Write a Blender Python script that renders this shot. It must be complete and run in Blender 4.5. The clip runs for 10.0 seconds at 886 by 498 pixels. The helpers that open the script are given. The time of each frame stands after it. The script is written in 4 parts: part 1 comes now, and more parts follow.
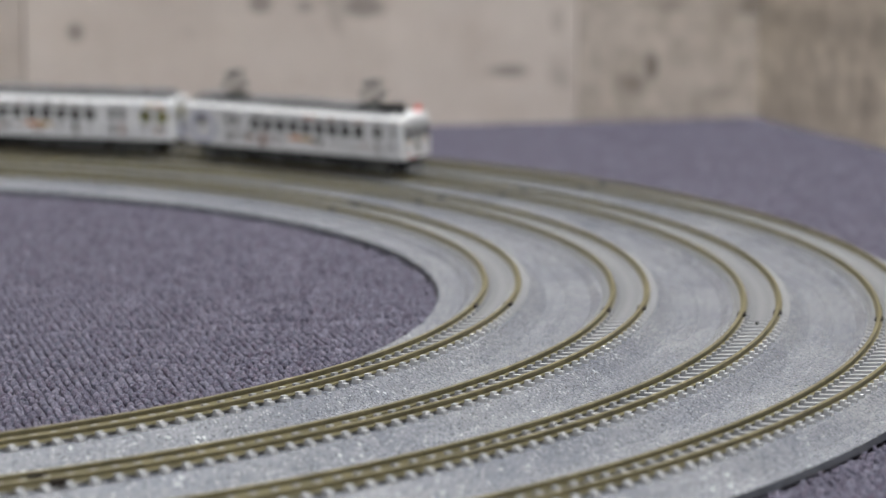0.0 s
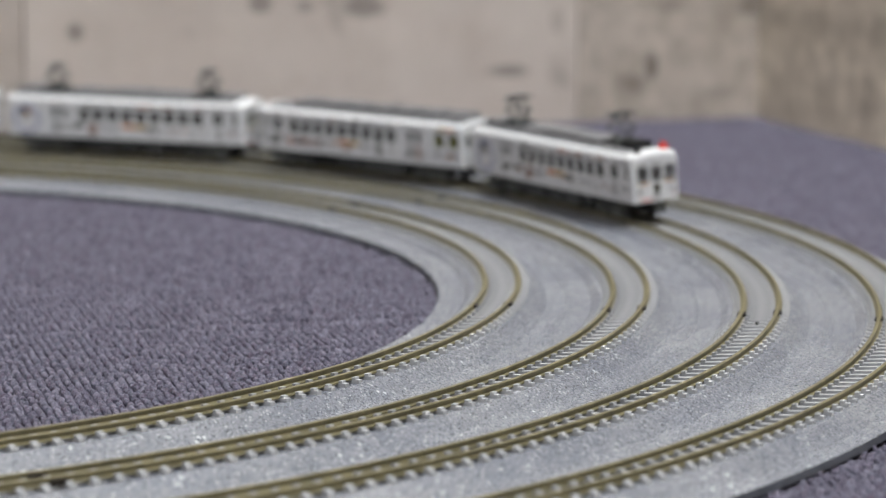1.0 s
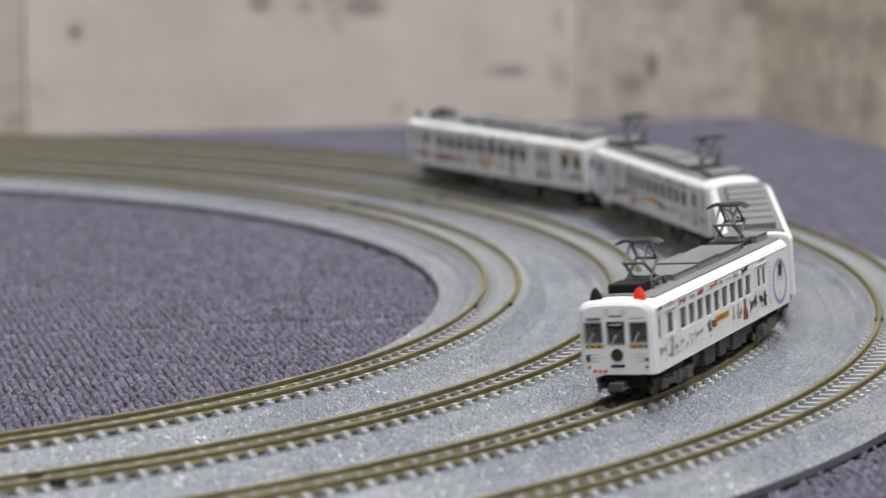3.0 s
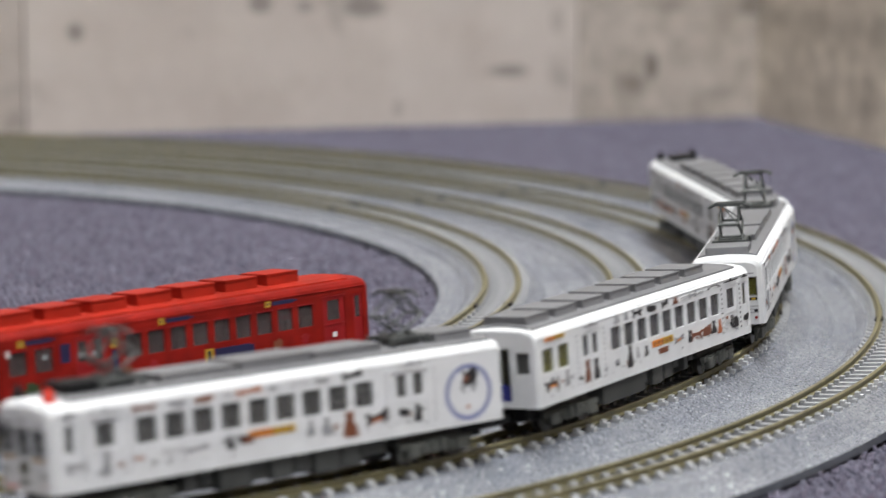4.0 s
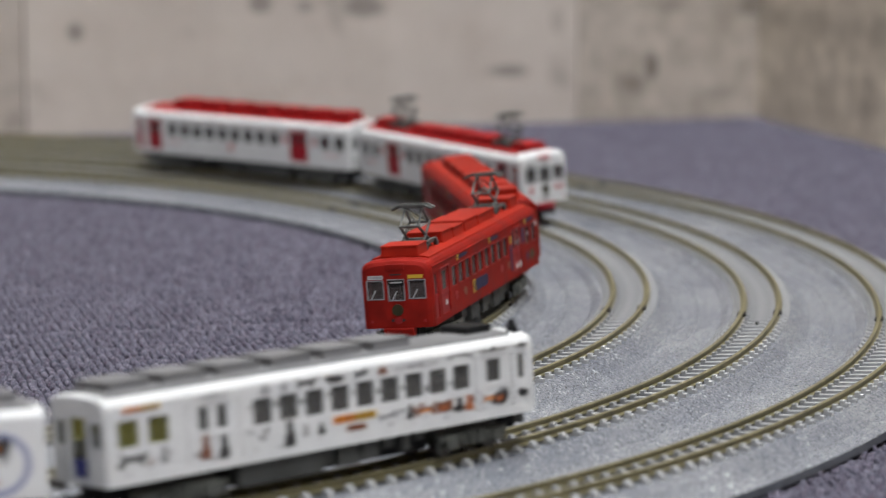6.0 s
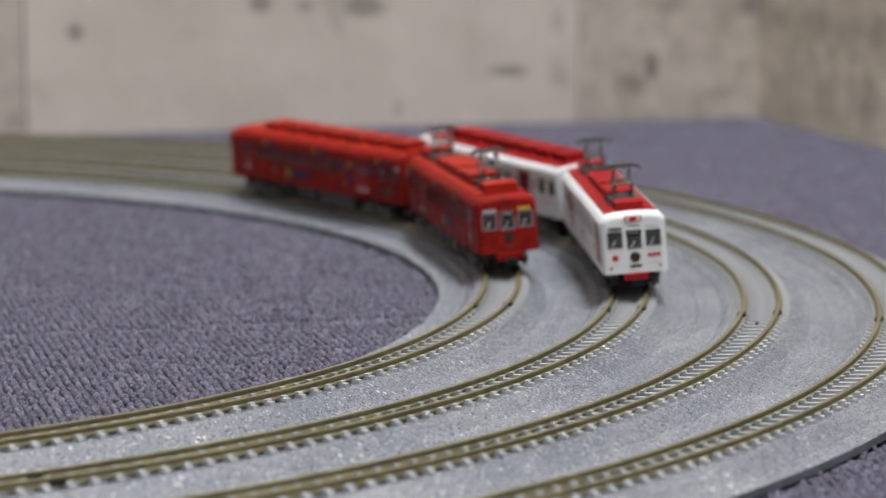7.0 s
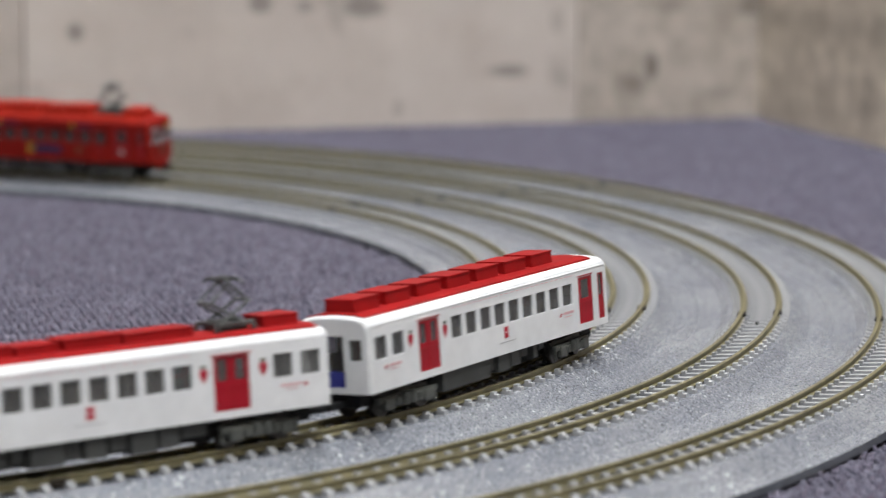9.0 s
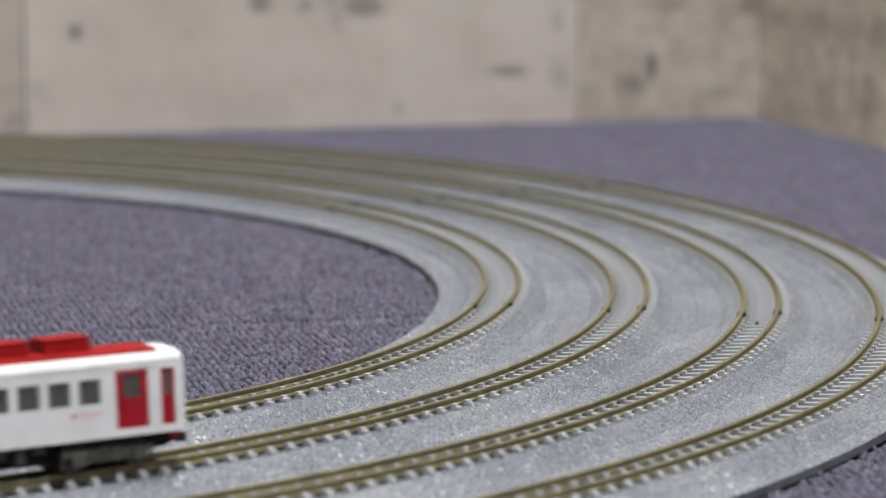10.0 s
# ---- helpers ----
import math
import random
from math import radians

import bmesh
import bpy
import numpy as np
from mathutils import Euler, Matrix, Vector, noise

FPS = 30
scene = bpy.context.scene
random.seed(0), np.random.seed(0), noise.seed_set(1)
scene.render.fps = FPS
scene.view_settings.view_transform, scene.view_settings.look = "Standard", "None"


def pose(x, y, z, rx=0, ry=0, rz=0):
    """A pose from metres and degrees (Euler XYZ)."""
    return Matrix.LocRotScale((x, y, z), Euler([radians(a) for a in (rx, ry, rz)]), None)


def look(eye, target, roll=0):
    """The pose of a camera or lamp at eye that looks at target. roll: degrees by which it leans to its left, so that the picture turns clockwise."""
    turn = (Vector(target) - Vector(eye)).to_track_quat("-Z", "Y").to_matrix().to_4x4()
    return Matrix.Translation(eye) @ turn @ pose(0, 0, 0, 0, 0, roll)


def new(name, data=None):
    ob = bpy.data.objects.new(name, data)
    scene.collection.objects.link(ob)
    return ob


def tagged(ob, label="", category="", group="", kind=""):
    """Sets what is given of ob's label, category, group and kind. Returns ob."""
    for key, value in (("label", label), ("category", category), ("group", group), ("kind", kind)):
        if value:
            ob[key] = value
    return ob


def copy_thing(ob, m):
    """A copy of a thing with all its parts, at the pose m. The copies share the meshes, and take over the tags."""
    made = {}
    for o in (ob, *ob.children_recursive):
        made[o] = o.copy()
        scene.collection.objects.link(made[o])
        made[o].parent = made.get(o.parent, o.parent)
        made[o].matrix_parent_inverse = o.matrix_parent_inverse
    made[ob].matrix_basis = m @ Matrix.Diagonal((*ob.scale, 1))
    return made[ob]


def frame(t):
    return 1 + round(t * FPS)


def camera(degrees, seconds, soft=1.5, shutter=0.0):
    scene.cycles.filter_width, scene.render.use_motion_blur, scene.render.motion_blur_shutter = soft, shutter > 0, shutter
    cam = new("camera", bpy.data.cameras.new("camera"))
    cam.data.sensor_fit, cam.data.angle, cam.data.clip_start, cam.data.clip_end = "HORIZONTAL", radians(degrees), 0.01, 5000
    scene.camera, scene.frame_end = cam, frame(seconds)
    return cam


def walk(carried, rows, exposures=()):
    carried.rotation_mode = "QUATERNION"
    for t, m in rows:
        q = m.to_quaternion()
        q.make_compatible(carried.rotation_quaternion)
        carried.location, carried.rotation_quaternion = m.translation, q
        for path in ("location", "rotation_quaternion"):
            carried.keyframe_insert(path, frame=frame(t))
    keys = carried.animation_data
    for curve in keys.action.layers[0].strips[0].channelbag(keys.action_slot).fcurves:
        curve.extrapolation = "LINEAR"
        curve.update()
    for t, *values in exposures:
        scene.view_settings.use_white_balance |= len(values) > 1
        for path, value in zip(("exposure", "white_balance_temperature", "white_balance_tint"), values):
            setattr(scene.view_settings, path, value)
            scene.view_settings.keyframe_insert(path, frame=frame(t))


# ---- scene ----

# ---------------------------------------------------------------- camera
cam = camera(18.2, 10.0, soft=1.15, shutter=0.25)
cam.data.dof.use_dof = True
cam.data.dof.focus_distance = 0.67
cam.data.dof.aperture_fstop = 16.0
EYE = Vector((0.39596, -0.74492, 0.13301))
AIM = EYE + Vector((-0.169185, 0.974812, -0.145318))
walk(cam, [(0.0, look(EYE, AIM, 0.178)), (10.0, look(EYE, AIM, 0.178))],
     [(0.0, -0.20), (1.0, -0.16), (2.0, -0.09), (2.7, -0.07), (3.8, -0.05), (4.5, -0.16), (5.5, -0.26), (6.8, -0.23), (7.5, -0.15), (8.0, -0.10), (9.0, -0.09), (10.0, -0.17)])

# ---------------------------------------------------------------- the plan
MM = 0.001
RAIL_TOP = 0.0075
RADII = (0.280, 0.317, 0.354, 0.391)
HALF_BED = 18.5
CANT = 4.8
WALL_TURN = 25.56
CORNER = Vector((0.3162, 0.6189, 0.0))
ROOM_X, ROOM_Y, ROOM_H = 3.2, 3.4, 2.4
ROOM = Matrix.Translation(CORNER) @ pose(0, 0, 0, 0, 0, WALL_TURN)   # x along the back wall, y out through it

# ---------------------------------------------------------------- light
world = bpy.data.worlds.new("world")
scene.world = world
world.use_nodes = True
world.node_tree.nodes["Background"].inputs[0].default_value = (0.9, 0.95, 1.0, 1)
world.node_tree.nodes["Background"].inputs[1].default_value = 0.01


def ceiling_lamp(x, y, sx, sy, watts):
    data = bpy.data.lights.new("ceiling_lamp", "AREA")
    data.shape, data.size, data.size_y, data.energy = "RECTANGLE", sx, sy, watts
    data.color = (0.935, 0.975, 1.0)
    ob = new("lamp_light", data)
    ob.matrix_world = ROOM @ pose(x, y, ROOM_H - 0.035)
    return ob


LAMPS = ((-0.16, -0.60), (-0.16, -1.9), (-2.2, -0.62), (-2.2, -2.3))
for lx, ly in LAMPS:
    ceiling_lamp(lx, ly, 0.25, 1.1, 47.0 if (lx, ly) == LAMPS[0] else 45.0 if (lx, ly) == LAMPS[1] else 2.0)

# ---------------------------------------------------------------- materials


def nodes_of(name):
    m = bpy.data.materials.new(name)
    m.use_nodes = True
    t = m.node_tree
    return m, t, t.nodes["Principled BSDF"]


def add(t, kind, **values):
    n = t.nodes.new(kind)
    for k, v in values.items():
        n.inputs[k].default_value = v
    return n


def mixed(t, fac, a, b):
    n = t.nodes.new("ShaderNodeMix")
    n.data_type = "RGBA"
    for sock, v in ((n.inputs[0], fac), (n.inputs[6], a), (n.inputs[7], b)):
        if hasattr(v, "is_linked"):
            t.links.new(v, sock)
        elif isinstance(v, (int, float)):
            sock.default_value = v
        else:
            sock.default_value = (*v, 1)
    return n.outputs[2]


def math_node(t, op, a, b=0.0, c=0.0):
    n = t.nodes.new("ShaderNodeMath")
    n.operation = op
    for sock, v in zip(n.inputs, (a, b, c)):
        if hasattr(v, "is_linked"):
            t.links.new(v, sock)
        else:
            sock.default_value = v
    return n.outputs[0]


def ramp(t, fac, lo, hi):
    n = t.nodes.new("ShaderNodeMapRange")
    n.inputs[1].default_value, n.inputs[2].default_value = lo, hi
    t.links.new(fac, n.inputs[0])
    return n.outputs[0]


def coords(t):
    return t.nodes.new("ShaderNodeTexCoord").outputs["Object"]


def noise_of(t, vec, scale, detail=3.0, rough=0.6):
    n = add(t, "ShaderNodeTexNoise", Scale=scale, Detail=detail, Roughness=rough)
    t.links.new(vec, n.inputs["Vector"])
    return n.outputs["Fac"]


def bumped(t, bsdf, height, strength, distance):
    b = add(t, "ShaderNodeBump", Strength=strength, Distance=distance)
    t.links.new(height, b.inputs["Height"])
    t.links.new(b.outputs["Normal"], bsdf.inputs["Normal"])


def plain(name, colour, rough=0.5, metal=0.0, wear=0.12, scale=400.0, relief=0.00003, gloss=0.3):
    """Paint, plastic or metal: a colour with soft blotches, fine grain and a little relief."""
    m, t, b = nodes_of(name)
    c = coords(t)
    big, fine = noise_of(t, c, scale * 0.25), noise_of(t, c, scale * 4.0)
    dark = tuple(v * (1 - wear) for v in colour)
    light = tuple(min(1.0, v * (1 + wear * 0.4)) for v in colour)
    col = mixed(t, ramp(t, big, 0.35, 0.65), dark, light)
    col = mixed(t, math_node(t, "MULTIPLY", ramp(t, fine, 0.4, 0.8), wear), col, dark)
    t.links.new(col, b.inputs["Base Color"])
    r = math_node(t, "MULTIPLY_ADD", big, 0.25, rough - 0.12)
    t.links.new(r, b.inputs["Roughness"])
    b.inputs["Metallic"].default_value = metal
    b.inputs["Specular IOR Level"].default_value = gloss
    if relief:
        bumped(t, b, fine, 0.3, relief)
    return m


def glass(name, colour=(0.44, 0.44, 0.425)):
    """Thin clear plastic glazing, a little hazy."""
    m, t, b = nodes_of(name)
    b.inputs["Base Color"].default_value = (*colour, 1)
    t.links.new(math_node(t, "MULTIPLY_ADD", noise_of(t, coords(t), 300.0), 0.2, 0.05), b.inputs["Roughness"])
    b.inputs["IOR"].default_value = 1.42
    b.inputs["Transmission Weight"].default_value = 0.9
    return m


def concrete(name, base, dark, contrast, spots, mottle=0.1):
    """Printed concrete wall covering: clouds, pits and stains at given places (x, z, half width, half height)."""
    m, t, b = nodes_of(name)
    c = coords(t)
    cloud = noise_of(t, c, 9.0, 5.0, 0.6)
    mid = noise_of(t, c, 38.0, 4.0, 0.6)
    blobs = noise_of(t, c, 85.0, 3.0, 0.6)
    grain = noise_of(t, c, 600.0, 3.0, 0.7)
    pits = noise_of(t, c, 26.0, 2.0, 0.5)
    col = mixed(t, math_node(t, "MULTIPLY", ramp(t, cloud, 0.35, 0.7), contrast), base, dark)
    col = mixed(t, math_node(t, "MULTIPLY", ramp(t, mid, 0.5, 0.75), contrast * 0.8), col, dark)
    col = mixed(t, math_node(t, "MULTIPLY", ramp(t, blobs, 0.5, 0.66), mottle), col, dark)
    col = mixed(t, math_node(t, "MULTIPLY", ramp(t, blobs, 0.47, 0.33), mottle), col, tuple(v * 1.28 for v in base))
    col = mixed(t, math_node(t, "MULTIPLY", ramp(t, pits, 0.66, 0.74), 0.45), col, tuple(v * 0.5 for v in dark))
    col = mixed(t, math_node(t, "MULTIPLY", ramp(t, grain, 0.4, 0.7), 0.10), col, dark)
    sep = t.nodes.new("ShaderNodeSeparateXYZ")
    t.links.new(c, sep.inputs[0])
    total = None
    for x, z, w, h, s in spots:
        dx = math_node(t, "DIVIDE", math_node(t, "SUBTRACT", sep.outputs[0], x), w)
        dz = math_node(t, "DIVIDE", math_node(t, "SUBTRACT", sep.outputs[2], z), h)
        d = math_node(t, "ADD", math_node(t, "MULTIPLY", dx, dx), math_node(t, "MULTIPLY", dz, dz))
        d = math_node(t, "ADD", d, math_node(t, "MULTIPLY_ADD", mid, 2.4, -1.2))
        k = math_node(t, "MULTIPLY", ramp(t, d, 1.2, 0.2), s)
        total = k if total is None else math_node(t, "MAXIMUM", total, k)
    if total is not None:
        col = mixed(t, total, col, tuple(v * 0.42 for v in dark))
    t.links.new(col, b.inputs["Base Color"])
    b.inputs["Roughness"].default_value = 0.75
    bumped(t, b, mid, 0.15, 0.001)
    return m


def carpet_material(name):
    """Mottled yarn: violet-grey with paler, bluer and redder threads."""
    m, t, b = nodes_of(name)
    c = coords(t)
    g = t.nodes.new("ShaderNodeNewGeometry").outputs["Random Per Island"]
    speck = noise_of(t, c, 1250.0, 4.0, 0.8)
    hue = noise_of(t, c, 420.0, 2.0, 0.6)
    patch = noise_of(t, c, 45.0, 3.0, 0.6)
    col = mixed(t, ramp(t, speck, 0.38, 0.64), (0.094, 0.088, 0.122), (0.226, 0.214, 0.286))
    col = mixed(t, math_node(t, "MULTIPLY", ramp(t, hue, 0.52, 0.66), 0.45), col, (0.107, 0.069, 0.099))
    col = mixed(t, math_node(t, "MULTIPLY", ramp(t, hue, 0.46, 0.34), 0.40), col, (0.095, 0.112, 0.142))
    col = mixed(t, math_node(t, "MULTIPLY", ramp(t, patch, 0.45, 0.7), 0.25), col, (0.086, 0.082, 0.114))
    col = mixed(t, math_node(t, "MULTIPLY", ramp(t, g, 0.66, 0.95), 0.42), col, (0.290, 0.278, 0.345))
    col = mixed(t, math_node(t, "MULTIPLY", ramp(t, g, 0.22, 0.0), 0.35), col, (0.085, 0.066, 0.092))
    t.links.new(col, b.inputs["Base Color"])
    b.inputs["Roughness"].default_value = 0.9
    b.inputs["Specular IOR Level"].default_value = 0.25
    bumped(t, b, speck, 0.9, 0.0008)
    return m


def ballast_material(name):
    """Grey moulded ballast: chips in grey tones with dark flecks, and glints painted as bright flecks."""
    m, t, b = nodes_of(name)
    c = coords(t)
    v = add(t, "ShaderNodeTexVoronoi", Scale=2500.0)
    t.links.new(c, v.inputs["Vector"])
    sep = t.nodes.new("ShaderNodeSeparateColor")
    t.links.new(v.outputs["Color"], sep.inputs[0])
    patch = noise_of(t, c, 55.0, 4.0, 0.6)
    broad = noise_of(t, c, 14.0, 3.0, 0.6)
    fine = noise_of(t, c, 2600.0, 3.0, 0.7)
    col = mixed(t, sep.outputs[0], (0.119, 0.129, 0.159), (0.254, 0.266, 0.305))
    col = mixed(t, math_node(t, "MULTIPLY", ramp(t, patch, 0.44, 0.58), 0.6), col, (0.128, 0.141, 0.178))
    col = mixed(t, math_node(t, "MULTIPLY", ramp(t, broad, 0.42, 0.62), 0.5), col, (0.301, 0.308, 0.325))
    col = mixed(t, ramp(t, sep.outputs[1], 0.945, 0.975), col, (0.52, 0.53, 0.56))
    col = mixed(t, ramp(t, sep.outputs[1], 0.06, 0.035), col, (0.045, 0.05, 0.06))
    v2 = add(t, "ShaderNodeTexVoronoi", Scale=700.0)
    t.links.new(c, v2.inputs["Vector"])
    sep2 = t.nodes.new("ShaderNodeSeparateColor")
    t.links.new(v2.outputs["Color"], sep2.inputs[0])
    # Clustered glints, put into the colour as pale spots.
    painted_glint = math_node(t, "MULTIPLY", ramp(t, sep2.outputs[0], 0.87, 0.90), ramp(t, v2.outputs["Distance"], 0.42, 0.25))
    col = mixed(t, math_node(t, "MULTIPLY", painted_glint, ramp(t, patch, 0.56, 0.42)), col, (0.62, 0.635, 0.67))
    t.links.new(col, b.inputs["Base Color"])
    r = ramp(t, sep.outputs[2], 0.0, 1.0)
    t.links.new(math_node(t, "MULTIPLY_ADD", r, 0.40, 0.18), b.inputs["Roughness"])
    b.inputs["Specular IOR Level"].default_value = 0.7
    h = math_node(t, "ADD", math_node(t, "MULTIPLY", sep.outputs[1], 0.7), math_node(t, "MULTIPLY", fine, 0.5))
    h = math_node(t, "MULTIPLY_ADD", sep2.outputs[1], 1.1, h)
    bumped(t, b, h, 0.8, 0.0005)
    return m


M_WALL_L = concrete("concrete_light", (0.60, 0.542, 0.497), (0.43, 0.372, 0.33), 0.55, (
    (-0.3355, 0.047, 0.005, 0.005, 0.8), (-0.131, 0.0252, 0.012, 0.0032, 0.7), (-0.249, 0.059, 0.006, 0.005, 0.7),
    (-0.2279, 0.0572, 0.006, 0.004, 0.6), (-0.1985, 0.0568, 0.011, 0.0055, 0.7), (-0.1832, 0.008, 0.003, 0.005, 0.4),
    (-0.1039, 0.049, 0.004, 0.007, 0.35)))
M_WALL_B = concrete("concrete_brownish", (0.50, 0.445, 0.40), (0.36, 0.31, 0.27), 0.6, ())
M_WALL_R = concrete("concrete_mottled", (0.512, 0.454, 0.400), (0.275, 0.236, 0.198), 0.7, (
    (-0.0557, 0.0255, 0.004, 0.008, 0.8), (-0.0665, 0.0175, 0.009, 0.0055, 0.5), (-0.003, 0.055, 0.010, 0.007, 0.6), (-0.045, 0.056, 0.006, 0.004, 0.4), (-0.02, 0.012, 0.009, 0.004, 0.3)), 0.5)
# East wall print: brightness lacking under grazing light is put into its base.
M_WALL_E = concrete("concrete_mottled_brightened", (0.760, 0.685, 0.575), (0.450, 0.395, 0.315), 0.5, ((-0.004, 0.05, 0.006, 0.009, 0.4),), 0.6)
M_WALL = plain("painted_wall", (0.30, 0.285, 0.27), 0.8, scale=8.0, relief=0.0002)
M_CEIL = plain("ceiling_paint", (0.62, 0.61, 0.60), 0.8, scale=8.0, relief=0.0002)
M_CARPET = carpet_material("carpet_pile")
M_BALLAST = ballast_material("moulded_ballast")
M_EDGE = plain("bed_side", (0.085, 0.092, 0.11), 0.5, 0.0, 0.3)
M_RAIL = plain("rail_brown", (0.200, 0.177, 0.100), 0.45, 0.2, 0.25, 900.0)
M_TIE = plain("sleeper_concrete", (0.41, 0.415, 0.43), 0.5, 0.0, 0.3, 900.0)
M_JOIN = plain("joiner_brown", (0.035, 0.028, 0.022), 0.5, 0.3)
M_WHITE = plain("white_paint", (0.71, 0.72, 0.735), 0.62, 0.0, 0.06, 700.0, 0.00002, 0.1)
M_GREYROOF = plain("grey_roof", (0.17, 0.17, 0.178), 0.6, 0.0, 0.15)
M_REDROOF = plain("crimson_roof", (0.29, 0.008, 0.009), 0.55, 0.0, 0.15, gloss=0.12)
# One red, split: shade put into the body colour, light into the roof.
M_RED = plain("red_paint_shaded", (0.265, 0.011, 0.007), 0.55, 0.0, 0.3, 500.0, 0.00002, 0.12)
M_REDLIT = plain("red_roof_lit", (0.345, 0.019, 0.009), 0.55, 0.0, 0.2, 500.0, 0.00002, 0.12)
M_SLATE = plain("slate_blue_frame", (0.33, 0.335, 0.42), 0.5)
M_DOORRED = plain("crimson_door", (0.34, 0.006, 0.017), 0.4, 0.0, 0.08)
M_DARKRED = plain("deep_red_door", (0.30, 0.012, 0.014), 0.4, 0.0, 0.1)
M_BLACK = plain("black_plastic", (0.012, 0.012, 0.013), 0.6, gloss=0.15)
M_UNDER = plain("underframe_grey", (0.066, 0.068, 0.066), 0.55, 0.0, 0.25)
M_BOGIE = plain("bogie_grey", (0.10, 0.103, 0.095), 0.5, 0.1, 0.5)
M_WHEEL = plain("wheel_steel", (0.09, 0.085, 0.08), 0.4, 0.8)
M_PANTO = plain("pantograph_grey", (0.125, 0.133, 0.13), 0.45, 0.3, 0.4, 900.0)
M_BENCH = plain("bench_brown", (0.045, 0.034, 0.032), 0.7)
M_SEAT = plain("interior_grey", (0.33, 0.32, 0.31), 0.7)
M_BLUE = plain("blue_seat", (0.03, 0.035, 0.22), 0.6)
M_NAVY = plain("navy_print", (0.02, 0.02, 0.07), 0.5, relief=0.0)
M_ORANGE = plain("orange_print", (0.78, 0.26, 0.03), 0.5, relief=0.0)
M_YELLOW = plain("yellow_print", (0.58, 0.37, 0.035), 0.5, relief=0.0)
M_GREEN = plain("green_print", (0.035, 0.065, 0.025), 0.5, relief=0.0)
M_BROWN = plain("brown_print", (0.20, 0.07, 0.035), 0.5, relief=0.0)
M_GREYP = plain("grey_print", (0.30, 0.30, 0.32), 0.5, relief=0.0)
M_PALEP = plain("pale_grey_print", (0.52, 0.52, 0.54), 0.5, relief=0.0)
M_RUST = plain("rust_print", (0.42, 0.13, 0.05), 0.5, relief=0.0)
M_INK = plain("black_print", (0.03, 0.028, 0.03), 0.5, relief=0.0)
M_RING = plain("blue_ring_print", (0.27, 0.29, 0.47), 0.5, relief=0.0)
M_EARRED = plain("scarlet_ear", (0.72, 0.035, 0.012), 0.45)
M_BRASS = plain("emblem_bronze", (0.055, 0.048, 0.025), 0.4, 0.4)
M_REDPRINT = plain("red_print", (0.44, 0.008, 0.03), 0.5, relief=0.0)
M_PINK = plain("pink_print", (0.70, 0.42, 0.44), 0.5, relief=0.0)
M_GLASS = glass("window_glass")
M_GLASSR = glass("dark_window_glass", (0.42, 0.34, 0.34))
M_GLASSY = glass("yellow_window_glass", (0.58, 0.56, 0.16))
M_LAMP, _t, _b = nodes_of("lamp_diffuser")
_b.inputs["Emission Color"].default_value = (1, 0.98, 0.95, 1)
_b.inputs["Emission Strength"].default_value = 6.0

# ---------------------------------------------------------------- mesh helpers (millimetres)


def mesh_of(name, bm, material, smooth=False):
    me = bpy.data.meshes.new(name)
    bm.to_mesh(me)
    bm.free()
    me.materials.append(material)
    if smooth:
        for p in me.polygons:
            p.use_smooth = True
    return me


def part(name, bm, material, parent=None, label="", smooth=False):
    """One mesh object under a thing or a part."""
    me = bm if isinstance(bm, bpy.types.Mesh) else mesh_of(name, bm, material, smooth)
    ob = new(name, me)
    ob.parent = parent
    if label:
        tagged(ob, label)
    return ob


def box(bm, x0, x1, y0, y1, z0, z1, bevel=0.0, s=MM):
    made = bmesh.ops.create_cube(bm, size=1.0)["verts"]
    for v in made:
        v.co = Vector(((x0 + x1) / 2 + v.co.x * (x1 - x0), (y0 + y1) / 2 + v.co.y * (y1 - y0), (z0 + z1) / 2 + v.co.z * (z1 - z0))) * s
    if bevel:
        edges = list({e for v in made for e in v.link_edges})
        bmesh.ops.bevel(bm, geom=edges, offset=bevel * s, segments=2, affect="EDGES", profile=0.6)
    return bm


def boxed(*a, **k):
    return box(bmesh.new(), *a, **k)


def rod(bm, a, b, r, sides=6):
    a, b = Vector(a) * MM, Vector(b) * MM
    d = b - a
    m = Matrix.Translation((a + b) / 2) @ d.to_track_quat("Z", "Y").to_matrix().to_4x4()
    bmesh.ops.create_cone(bm, cap_ends=True, segments=sides, radius1=r * MM, radius2=r * MM, depth=d.length, matrix=m)
    return bm


def disc(bm, centre, axis, r, depth, sides=20):
    m = Matrix.Translation(Vector(centre) * MM) @ Vector(axis).to_track_quat("Z", "Y").to_matrix().to_4x4()
    bmesh.ops.create_cone(bm, cap_ends=True, segments=sides, radius1=r * MM, radius2=r * MM, depth=depth * MM, matrix=m)
    return bm


